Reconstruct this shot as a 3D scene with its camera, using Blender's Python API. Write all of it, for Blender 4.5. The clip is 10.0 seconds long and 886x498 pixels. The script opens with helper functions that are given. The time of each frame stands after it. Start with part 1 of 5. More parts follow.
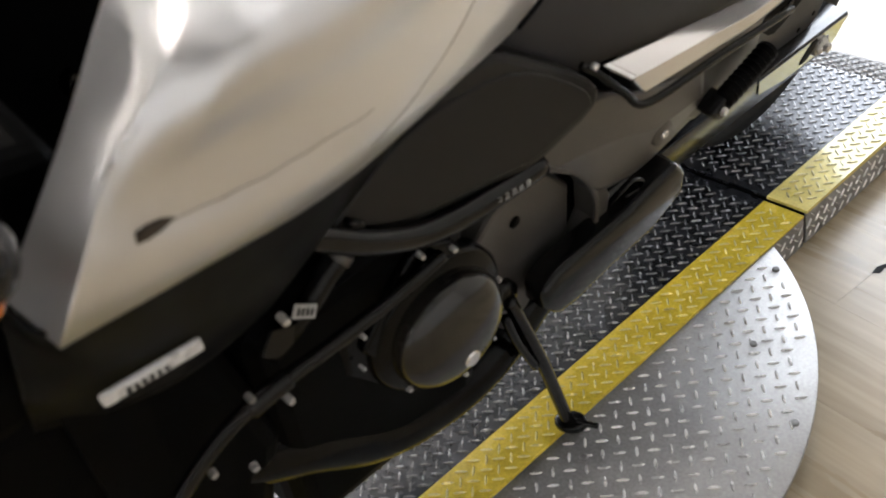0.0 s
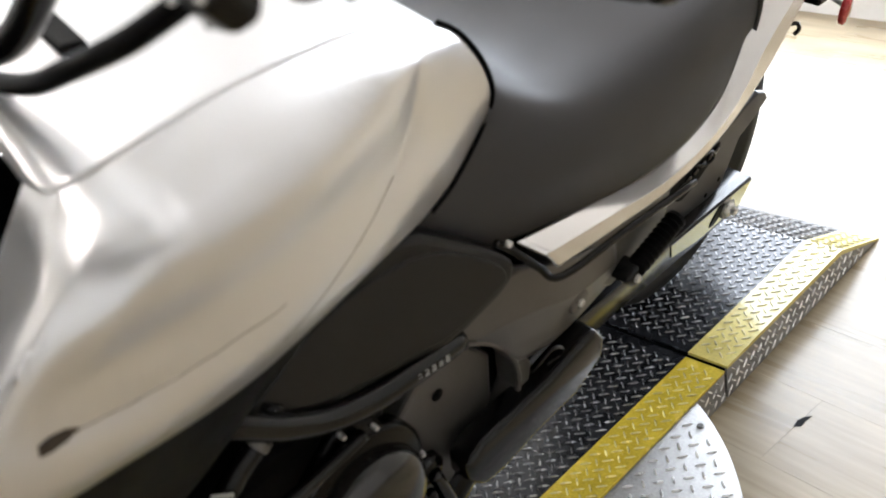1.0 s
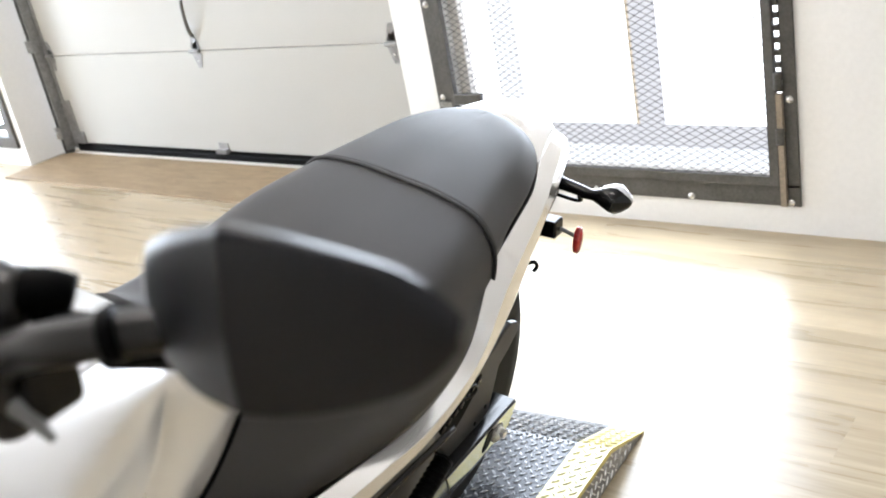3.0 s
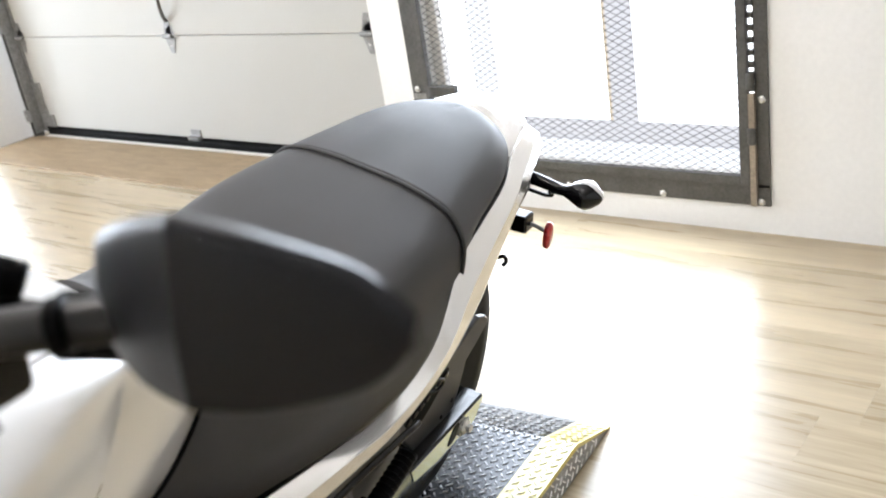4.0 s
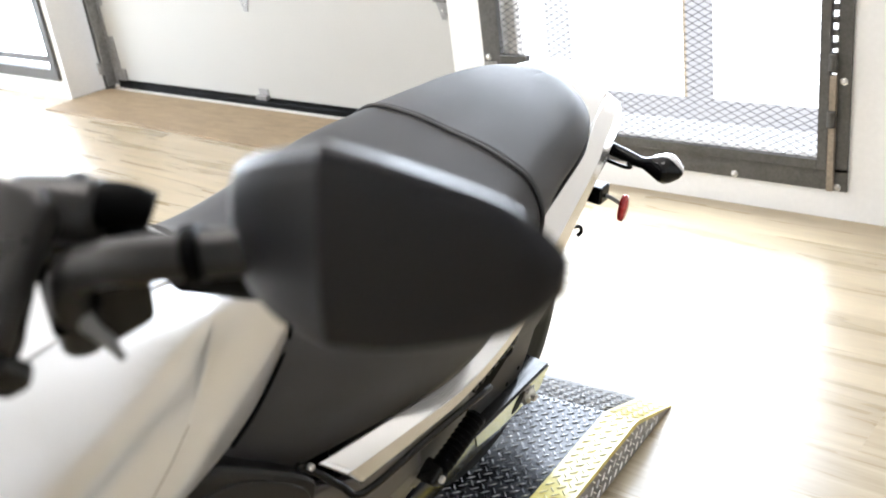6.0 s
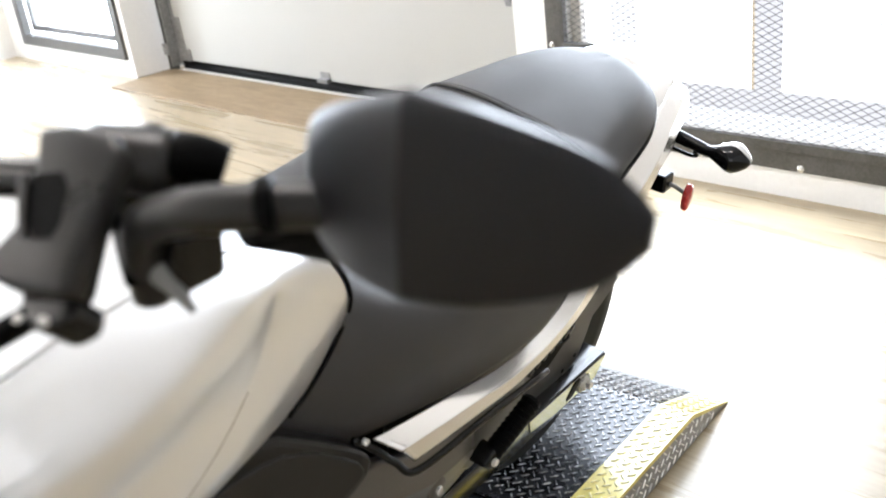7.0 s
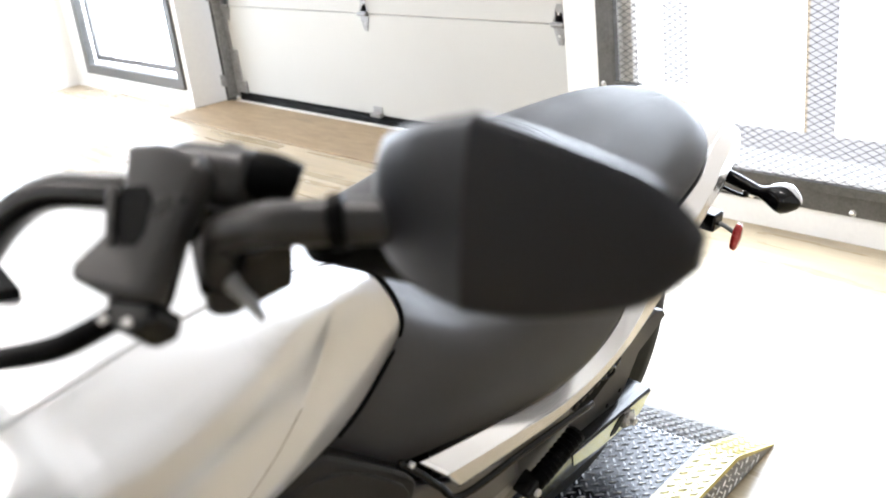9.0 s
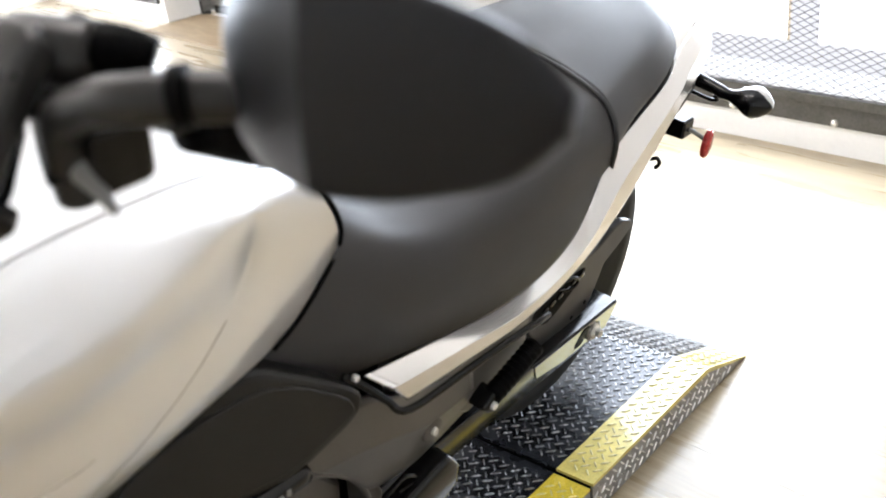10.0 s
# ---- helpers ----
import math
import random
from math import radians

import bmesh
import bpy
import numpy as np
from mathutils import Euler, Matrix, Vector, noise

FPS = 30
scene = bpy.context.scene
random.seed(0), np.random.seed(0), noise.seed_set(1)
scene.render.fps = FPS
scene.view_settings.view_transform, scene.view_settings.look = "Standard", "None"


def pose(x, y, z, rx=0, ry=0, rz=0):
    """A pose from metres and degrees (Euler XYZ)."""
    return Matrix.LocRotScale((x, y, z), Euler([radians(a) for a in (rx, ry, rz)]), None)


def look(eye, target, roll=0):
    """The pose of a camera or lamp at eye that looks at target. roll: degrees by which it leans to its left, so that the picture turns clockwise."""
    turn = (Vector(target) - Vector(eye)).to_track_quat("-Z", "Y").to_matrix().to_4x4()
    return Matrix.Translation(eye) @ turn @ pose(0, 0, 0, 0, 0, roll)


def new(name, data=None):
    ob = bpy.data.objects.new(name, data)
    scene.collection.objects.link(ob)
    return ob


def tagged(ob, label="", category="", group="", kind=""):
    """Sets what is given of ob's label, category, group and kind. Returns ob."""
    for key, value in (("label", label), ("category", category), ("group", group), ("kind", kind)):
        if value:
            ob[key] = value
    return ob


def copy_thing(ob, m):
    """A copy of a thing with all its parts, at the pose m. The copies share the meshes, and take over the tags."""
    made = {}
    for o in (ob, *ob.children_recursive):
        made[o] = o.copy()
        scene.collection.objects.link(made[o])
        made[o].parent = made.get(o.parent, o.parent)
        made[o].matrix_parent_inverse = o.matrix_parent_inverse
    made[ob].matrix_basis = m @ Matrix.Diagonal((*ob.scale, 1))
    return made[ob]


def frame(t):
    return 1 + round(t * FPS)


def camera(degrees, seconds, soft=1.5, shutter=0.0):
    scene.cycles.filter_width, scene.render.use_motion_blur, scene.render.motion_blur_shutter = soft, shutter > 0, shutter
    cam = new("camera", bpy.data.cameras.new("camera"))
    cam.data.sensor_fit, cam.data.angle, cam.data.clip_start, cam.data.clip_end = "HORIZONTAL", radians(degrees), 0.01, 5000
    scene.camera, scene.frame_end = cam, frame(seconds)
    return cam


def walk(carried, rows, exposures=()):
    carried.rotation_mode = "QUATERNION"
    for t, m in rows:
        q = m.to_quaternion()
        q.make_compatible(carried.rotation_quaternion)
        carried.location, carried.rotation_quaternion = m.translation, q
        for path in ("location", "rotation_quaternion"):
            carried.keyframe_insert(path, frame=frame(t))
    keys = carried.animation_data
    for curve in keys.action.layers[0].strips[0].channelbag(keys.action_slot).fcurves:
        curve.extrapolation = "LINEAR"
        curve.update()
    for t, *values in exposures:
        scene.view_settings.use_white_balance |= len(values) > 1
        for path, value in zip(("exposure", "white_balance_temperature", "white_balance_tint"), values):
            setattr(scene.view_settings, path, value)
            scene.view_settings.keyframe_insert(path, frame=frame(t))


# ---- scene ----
cam = camera(48.5, 10.0, soft=1.8)
PATH = [
    (0, (0.842, -1.127, 1.161), (-0.566, -0.395, -0.056), -14.5),
    (0.5, (0.847, -1.116, 1.166), (-0.561, -0.312, -0.006), -15.2),
    (0.7, (0.855, -1.122, 1.177), (-0.573, -0.304, 0.041), -13.9),
    (1, (0.851, -1.102, 1.193), (-0.582, -0.134, 0.187), -12.2),
    (1.2, (0.856, -1.098, 1.21), (-0.581, -0.05, 0.296), -11.0),
    (1.5, (0.87, -1.095, 1.238), (-0.56, 0.021, 0.396), -11.6),
    (2, (0.872, -1.084, 1.246), (-0.514, 0.083, 0.399), -12.2),
    (2.5, (0.891, -1.065, 1.281), (-0.38, 0.265, 0.498), -11.3),
    (3, (0.915, -1.056, 1.303), (-0.311, 0.333, 0.549), -11.2),
    (3.2, (0.907, -1.048, 1.295), (-0.303, 0.353, 0.537), -10.3),
    (4.3, (0.919, -1.047, 1.302), (-0.26, 0.366, 0.519), -9.5),
    (4.5, (0.92, -1.049, 1.299), (-0.292, 0.34, 0.525), -11.7),
    (5, (0.907, -1.047, 1.291), (-0.341, 0.303, 0.503), -10.4),
    (5.5, (0.901, -1.048, 1.283), (-0.338, 0.286, 0.453), -9.4),
    (5.7, (0.895, -1.058, 1.293), (-0.339, 0.285, 0.472), -8.3),
    (6.8, (0.874, -1.074, 1.284), (-0.446, 0.187, 0.467), -7.7),
    (7, (0.875, -1.073, 1.278), (-0.456, 0.173, 0.459), -7.4),
    (7.5, (0.876, -1.073, 1.278), (-0.519, 0.16, 0.549), -7.6),
    (8, (0.882, -1.082, 1.291), (-0.547, 0.126, 0.586), -7.3),
    (8.5, (0.886, -1.101, 1.286), (-0.574, 0.064, 0.57), -7.3),
    (9, (0.89, -1.096, 1.281), (-0.522, 0.111, 0.539), -6.7),
    (9.5, (0.888, -1.097, 1.272), (-0.491, 0.116, 0.479), -7.2),
    (9.7, (0.881, -1.092, 1.258), (-0.48, 0.098, 0.403), -7.2),
    (10, (0.89, -1.033, 1.241), (-0.471, 0.13, 0.348), -7.2),
]
walk(cam, [(t, look(eye, target, roll)) for t, eye, target, roll in PATH],
     exposures=[(0.0, 0.02, 6400, 15), (1.0, 0.12, 6300, 14), (2.5, 0.25, 6150, 13), (4.5, 0.25, 6150, 13), (6.5, 0.38, 6150, 13), (10.0, 0.42, 6150, 14)])
cam.data.dof.use_dof = True
cam.data.dof.focus_distance = 1.9
cam.data.dof.aperture_fstop = 6.5

# ---------------------------------------------------------------- light
world = bpy.data.worlds.new("sky")
scene.world = world
world.use_nodes = True
wn = world.node_tree
sky = wn.nodes.new("ShaderNodeTexSky")
sky.sky_type = "NISHITA"
sky.sun_disc = False
sky.sun_elevation = radians(42)
sky.sun_rotation = radians(200)
wn.links.new(sky.outputs[0], wn.nodes["Background"].inputs[0])
wn.nodes["Background"].inputs[1].default_value = 0.12
sun = new("sun", bpy.data.lights.new("sun", "SUN"))
sun.data.energy, sun.data.angle, sun.data.color = 2.5, radians(0.6), (1.0, 0.95, 0.88)
sun.matrix_world = look((3, -6, 9), (0, 0, 0))



def window_light(name, at, turn, width, height, power):
    """Skylight entering through a window's opening."""
    la = bpy.data.lights.new(name, "AREA")
    la.shape, la.size, la.size_y, la.energy, la.color = "RECTANGLE", width, height, power, (0.85, 0.935, 1.0)
    ob = new(name, la)
    ob.matrix_world = pose(*at, *turn)
    return ob


window_light("gate_window_light", (-0.735, 1.692, 1.17), (-90, 0, 0), 1.22, 2.0, 72)
window_light("tall_window_light", (-5.345, 1.90, 1.16), (-90, 0, 0), 1.26, 1.95, 150)
window_light("side_window_light", (-6.42, 0.19, 1.17), (-90, 0, 90), 1.45, 1.92, 110)

# ---------------------------------------------------------------- materials


def nodes_of(name):
    m = bpy.data.materials.new(name)
    m.use_nodes = True
    nt = m.node_tree
    return m, nt, nt.nodes["Principled BSDF"]


def surface(name, colour, rough=0.5, metal=0.0, vary=0.15, scale=6.0, fine=120.0, bump=0.05, coat=0.0, rvary=0.1, spec=0.5, dist=0.002):
    """Base colour with blotches at one scale and grain at another, varied gloss and fine relief."""
    m, nt, b = nodes_of(name)
    N, L = nt.nodes, nt.links
    co = N.new("ShaderNodeTexCoord")
    n1, n2 = N.new("ShaderNodeTexNoise"), N.new("ShaderNodeTexNoise")
    n1.inputs["Scale"].default_value, n1.inputs["Detail"].default_value = scale, 6
    n2.inputs["Scale"].default_value, n2.inputs["Detail"].default_value = fine, 4
    L.new(co.outputs["Object"], n1.inputs["Vector"])
    L.new(co.outputs["Object"], n2.inputs["Vector"])
    add = N.new("ShaderNodeMath")
    add.operation = "ADD"
    L.new(n1.outputs["Fac"], add.inputs[0])
    L.new(n2.outputs["Fac"], add.inputs[1])
    ramp = N.new("ShaderNodeMapRange")
    ramp.inputs["From Min"].default_value, ramp.inputs["From Max"].default_value = 0.7, 1.3
    ramp.inputs["To Min"].default_value, ramp.inputs["To Max"].default_value = 1 - vary, 1 + vary
    L.new(add.outputs[0], ramp.inputs["Value"])
    mix = N.new("ShaderNodeVectorMath")
    mix.operation = "SCALE"
    mix.inputs[0].default_value = colour
    L.new(ramp.outputs[0], mix.inputs["Scale"])
    L.new(mix.outputs[0], b.inputs["Base Color"])
    rr = N.new("ShaderNodeMapRange")
    rr.inputs["From Min"].default_value, rr.inputs["From Max"].default_value = 0.3, 0.7
    rr.inputs["To Min"].default_value, rr.inputs["To Max"].default_value = max(0.02, rough - rvary), min(1, rough + rvary)
    L.new(n1.outputs["Fac"], rr.inputs["Value"])
    L.new(rr.outputs[0], b.inputs["Roughness"])
    b.inputs["Metallic"].default_value = metal
    b.inputs["Specular IOR Level"].default_value = spec
    b.inputs["Coat Weight"].default_value = coat
    b.inputs["Coat Roughness"].default_value = 0.06
    if bump:
        bu = N.new("ShaderNodeBump")
        bu.inputs["Strength"].default_value, bu.inputs["Distance"].default_value = bump, dist
        L.new(n2.outputs["Fac"], bu.inputs["Height"])
        L.new(bu.outputs[0], b.inputs["Normal"])
    return m


def glow(name, colour, strength):
    m = bpy.data.materials.new(name)
    m.use_nodes = True
    nt = m.node_tree
    nt.nodes.remove(nt.nodes["Principled BSDF"])
    e = nt.nodes.new("ShaderNodeEmission")
    e.inputs[0].default_value, e.inputs[1].default_value = (*colour, 1), strength
    nt.links.new(e.outputs[0], nt.nodes["Material Output"].inputs[0])
    return m


def wood(name, light, dark, along, rough, bump=0.15):
    """Printed wood plank: long grain, growth figure, a tone of its own for each plank."""
    m, nt, b = nodes_of(name)
    N, L = nt.nodes, nt.links
    co, info = N.new("ShaderNodeTexCoord"), N.new("ShaderNodeObjectInfo")
    off = N.new("ShaderNodeVectorMath")
    off.operation = "SCALE"
    off.inputs[0].default_value = (37.0, 19.0, 0.0)
    L.new(info.outputs["Random"], off.inputs["Scale"])
    addv = N.new("ShaderNodeVectorMath")
    L.new(co.outputs["Object"], addv.inputs[0])
    L.new(off.outputs[0], addv.inputs[1])
    mp = N.new("ShaderNodeMapping")
    mp.inputs["Scale"].default_value = along
    L.new(addv.outputs[0], mp.inputs["Vector"])
    n1, n2 = N.new("ShaderNodeTexNoise"), N.new("ShaderNodeTexNoise")
    n1.inputs["Scale"].default_value, n1.inputs["Detail"].default_value, n1.inputs["Distortion"].default_value = 2.0, 5, 0.7
    n2.inputs["Scale"].default_value, n2.inputs["Detail"].default_value = 14.0, 8
    L.new(mp.outputs[0], n1.inputs["Vector"])
    L.new(mp.outputs[0], n2.inputs["Vector"])
    ad = N.new("ShaderNodeMath")
    ad.operation = "MULTIPLY_ADD"
    ad.inputs[1].default_value = 0.45
    L.new(n2.outputs["Fac"], ad.inputs[0])
    L.new(n1.outputs["Fac"], ad.inputs[2])
    ad2 = N.new("ShaderNodeMath")
    ad2.operation = "MULTIPLY_ADD"
    ad2.inputs[1].default_value = 0.05
    L.new(info.outputs["Random"], ad2.inputs[0])
    L.new(ad.outputs[0], ad2.inputs[2])
    cr = N.new("ShaderNodeValToRGB")
    cr.color_ramp.elements[0].position, cr.color_ramp.elements[0].color = 0.40, (*dark, 1)
    cr.color_ramp.elements[1].position, cr.color_ramp.elements[1].color = 1.06, (*light, 1)
    L.new(ad2.outputs[0], cr.inputs[0])
    L.new(cr.outputs[0], b.inputs["Base Color"])
    rr = N.new("ShaderNodeMapRange")
    rr.inputs["To Min"].default_value, rr.inputs["To Max"].default_value = rough - 0.07, rough + 0.1
    L.new(n1.outputs["Fac"], rr.inputs["Value"])
    L.new(rr.outputs[0], b.inputs["Roughness"])
    bu = N.new("ShaderNodeBump")
    bu.inputs["Strength"].default_value, bu.inputs["Distance"].default_value = bump, 0.002
    L.new(n2.outputs["Fac"], bu.inputs["Height"])
    L.new(bu.outputs[0], b.inputs["Normal"])
    return m


M_WALL = surface("white_wall_paint", (0.82, 0.815, 0.80), 0.55, vary=0.03, scale=1.5, fine=60, bump=0.08)
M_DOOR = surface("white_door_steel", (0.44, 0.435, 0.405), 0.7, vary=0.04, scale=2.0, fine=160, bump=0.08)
M_PLANK = wood("oak_vinyl_plank", (0.475, 0.390, 0.262), (0.225, 0.175, 0.105), (0.55, 8.0, 6.0), 0.27, 0.008)
M_BOARD = wood("brown_entry_board", (0.34, 0.25, 0.15), (0.16, 0.11, 0.06), (2.5, 11.0, 9.0), 0.6, 0.5)
M_MESH = surface("grey_expanded_metal", (0.09, 0.088, 0.085), 0.5, metal=0.0, vary=0.2, scale=20)
M_GAP = surface("floor_underlay", (0.10, 0.075, 0.05), 0.8, vary=0.2)
M_CONC = surface("outdoor_concrete", (0.42, 0.41, 0.39), 0.85, vary=0.15, scale=2.0, bump=0.3)
M_CEIL = surface("ceiling_paint", (0.80, 0.795, 0.78), 0.7, vary=0.03, scale=1.0)
# near-black: rubber, and deep shade on engine, filler and recess parts
M_NEARBLACK = surface("near_black_rubber_and_shade", (0.0022, 0.0022, 0.0022), 0.5, vary=0.3, spec=0.05)
M_GALV = surface("galvanised_steel", (0.27, 0.27, 0.265), 0.45, metal=0.55, vary=0.3, scale=25, bump=0.1)
M_GATE = surface("dark_gate_steel", (0.085, 0.083, 0.078), 0.5, metal=0.35, vary=0.3, scale=14, bump=0.15)
M_FRAMEW = surface("white_window_frame", (0.78, 0.76, 0.72), 0.4, vary=0.04)
M_BROWN = surface("tan_wooden_strip", (0.25, 0.205, 0.155), 0.5, vary=0.25, scale=20)
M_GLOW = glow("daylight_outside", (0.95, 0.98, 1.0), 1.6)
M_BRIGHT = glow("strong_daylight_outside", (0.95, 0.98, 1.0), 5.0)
# glow for strips that stand in for the window's own bars
M_PALE = glow("pale_bar_glow", (0.97, 0.98, 1.0), 0.95)
M_TANGLOW = glow("tan_bar_glow", (1.0, 0.86, 0.62), 0.9)
M_LAMP = glow("lamp_tube", (1.0, 0.92, 0.83), 92.0)
M_LAMPBODY = surface("lamp_housing_white", (0.75, 0.75, 0.74), 0.4, vary=0.03)
M_TREADK = surface("black_tread_plate", (0.022, 0.024, 0.029), 0.27, metal=0.3, vary=0.15, scale=30, fine=220, bump=0.06, rvary=0.04, coat=0.1)
# worn black lugs, lightened further so their glints always show
M_LUGK = surface("worn_lightened_black_tread", (0.30, 0.303, 0.31), 0.24, metal=0.6, vary=0.6, scale=60, fine=260, bump=0.1)
M_TREADY = surface("yellow_safety_paint", (0.68, 0.52, 0.055), 0.24, vary=0.18, scale=16, fine=180, bump=0.08, rvary=0.10, coat=0.15)
# worn yellow lugs; the base colour also carries their highlights
M_LUGY = surface("worn_lightened_yellow_tread", (0.90, 0.78, 0.30), 0.22, metal=0.35, vary=0.25, scale=30, fine=260)
# paler copies of the yellow: the window's sheen on the ramp, as colour
M_RAMPY = surface("daylit_yellow_paint", (0.74, 0.62, 0.17), 0.34, vary=0.14, scale=16, fine=180, bump=0.08, rvary=0.08, coat=0.5)
M_RAMPLUG = surface("daylit_yellow_tread", (0.86, 0.78, 0.42), 0.30, metal=0.2, vary=0.2, scale=30, fine=260)
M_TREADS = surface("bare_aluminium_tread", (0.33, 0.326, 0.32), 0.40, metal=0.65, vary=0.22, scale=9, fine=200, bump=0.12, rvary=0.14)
# lugs far lighter than the plate: their glints are put into the colour
M_LUGS = surface("glint_lightened_tread", (0.92, 0.91, 0.90), 0.28, metal=0.55, vary=0.12, scale=30, fine=260)
M_SILVER = surface("silver_metallic_paint", (0.82, 0.82, 0.825), 0.32, metal=0.84, vary=0.02, scale=3, fine=900, bump=0.006, coat=0.3, rvary=0.02)
M_SATIN = surface("satin_silver_trim", (0.90, 0.89, 0.88), 0.17, metal=0.80, vary=0.03, scale=5, fine=700, bump=0.01, coat=0.3, rvary=0.04)
M_BLACK = surface("black_plastic", (0.005, 0.0048, 0.0046), 0.20, vary=0.15, scale=12, fine=500, bump=0.04, spec=0.3, rvary=0.04)
M_MATTE = surface("matte_black_plastic", (0.0105, 0.0100, 0.0095), 0.34, vary=0.12, scale=10, fine=600, bump=0.10, spec=0.35, rvary=0.04)
M_GLOSS = surface("gloss_black_paint", (0.004, 0.004, 0.0045), 0.15, vary=0.15, scale=8, bump=0.0, coat=0.15, rvary=0.03, spec=0.3)
M_ENGINE = surface("black_engine_case", (0.003, 0.0029, 0.0028), 0.15, vary=0.15, scale=18, fine=400, bump=0.03, spec=0.16, rvary=0.03)
M_PLATE = surface("dark_grey_cast_metal", (0.115, 0.108, 0.099), 0.36, metal=0.45, vary=0.08, scale=14, fine=400, bump=0.05, rvary=0.02)
M_GUARD = surface("grey_guard_plastic", (0.032, 0.032, 0.034), 0.36, vary=0.15, scale=14, fine=400, bump=0.08)
M_COVER = surface("polished_black_case", (0.014, 0.0125, 0.011), 0.20, metal=0.2, vary=0.10, scale=18, fine=400, bump=0.02, spec=0.6, rvary=0.03, coat=0.3)
M_SHROUD = surface("dull_black_shroud", (0.0055, 0.0058, 0.0060), 0.42, vary=0.12, scale=10, fine=600, bump=0.08, spec=0.10)
M_SHELL = surface("mirror_shell_plastic", (0.0125, 0.0125, 0.0145), 0.36, vary=0.05, scale=10, fine=700, bump=0.05, rvary=0.02, spec=0.26)
M_HOUSING = surface("dark_grey_housing_plastic", (0.018, 0.0168, 0.0158), 0.34, vary=0.12, scale=14, fine=500, bump=0.08, spec=0.35)
M_LEVER = surface("grey_switch_plastic", (0.24, 0.24, 0.235), 0.45, vary=0.1)
M_BADGE = surface("white_silver_badge", (0.80, 0.80, 0.80), 0.3, metal=0.2, vary=0.05, scale=60)
M_JOINT = surface("grey_panel_joint", (0.30, 0.28, 0.25), 0.6, vary=0.2)
M_SLOT = surface("brown_black_slot_shade", (0.05, 0.035, 0.022), 0.6, vary=0.3, scale=60)
M_POLISHED = surface("polished_dark_metal", (0.19, 0.19, 0.19), 0.14, metal=1.0, vary=0.1, scale=14, bump=0.0, rvary=0.03)
M_SEAT = surface("black_seat_vinyl", (0.042, 0.041, 0.043), 0.54, vary=0.12, scale=10, fine=750, bump=0.3, rvary=0.06, spec=0.5, dist=0.001)
M_PIPING = surface("seat_piping", (0.012, 0.012, 0.012), 0.5, vary=0.1)
M_BOLT = surface("zinc_bolt", (0.78, 0.77, 0.74), 0.25, metal=0.55, vary=0.1, scale=60)
M_TYRE = surface("tyre_rubber", (0.012, 0.012, 0.012), 0.7, vary=0.25, scale=20, fine=300, bump=0.2)
M_REDLENS = surface("red_reflector", (0.55, 0.03, 0.03), 0.2, vary=0.1, scale=60, coat=0.5)
M_AMBER = surface("amber_lens", (0.75, 0.20, 0.02), 0.2, vary=0.1, coat=0.5)
M_CLEAR = surface("clear_lens_edge", (0.80, 0.80, 0.82), 0.15, vary=0.05, coat=0.5)
M_MIRROR = surface("mirror_glass", (0.9, 0.9, 0.9), 0.02, metal=1.0, vary=0.0, bump=0.0, rvary=0.0)
M_LABEL = surface("pale_label", (0.45, 0.45, 0.43), 0.5, vary=0.15, scale=40)
M_INK = surface("dark_print", (0.03, 0.03, 0.03), 0.5, vary=0.1)

# ---------------------------------------------------------------- helpers


def part(name, bm, material, parent=None, label="", smooth=True):
    me = bpy.data.meshes.new(name)
    bmesh.ops.recalc_face_normals(bm, faces=bm.faces)
    bm.to_mesh(me)
    bm.free()
    for p in me.polygons:
        p.use_smooth = smooth
    me.materials.append(material)
    ob = new(name, me)
    if parent:
        ob.parent = parent
    if label:
        tagged(ob, label)
    return ob


def sharp(ob, angle=35):
    """Keeps edges sharper than the angle crisp on a smooth mesh."""
    bm = bmesh.new()
    bm.from_mesh(ob.data)
    for e in bm.edges:
        if len(e.link_faces) == 2 and e.calc_face_angle() > radians(angle):
            e.smooth = False
    bm.to_mesh(ob.data)
    bm.free()
    return ob


def bevelled(ob, width, segments=2):
    mod = ob.modifiers.new("edge", "BEVEL")
    mod.width, mod.segments, mod.limit_method, mod.angle_limit = width, segments, "ANGLE", radians(40)
    return ob


def thick(ob, t, offset=-1.0):
    mod = ob.modifiers.new("shell", "SOLIDIFY")
    mod.thickness, mod.offset = t, offset
    return ob


def catmull(p, t):
    """A point on the smooth line through the points p, t from 0 to 1."""
    n = len(p) - 1
    s = min(max(t, 0.0), 1.0) * n
    i = min(int(s), n - 1)
    f = s - i
    a, b, c, d = p[max(i - 1, 0)], p[i], p[i + 1], p[min(i + 2, n)]
    return Vector([0.5 * (2 * b[k] + (c[k] - a[k]) * f + (2 * a[k] - 5 * b[k] + 4 * c[k] - d[k]) * f * f
                          + (3 * b[k] - a[k] - 3 * c[k] + d[k]) * f ** 3) for k in range(len(b))])


def skin(rails, nu=40, nv=24, flip=1, mirror=False):
    """A smooth sheet through rails; flip -1 puts it on the other side of the centre plane; mirror adds that side."""
    bm = bmesh.new()
    grid = []
    for j in range(nv + 1):
        row = []
        for i in range(nu + 1):
            across = [catmull(r, i / nu) for r in rails]
            q = catmull(across, j / nv)
            row.append(bm.verts.new((q.x * flip, q.y, q.z)))
        grid.append(row)
    for j in range(nv):
        for i in range(nu):
            bm.faces.new((grid[j][i], grid[j][i + 1], grid[j + 1][i + 1], grid[j + 1][i]))
    if mirror:
        bmesh.ops.mirror(bm, geom=bm.verts[:] + bm.edges[:] + bm.faces[:], merge_dist=0.0006, axis="X")
    return bm


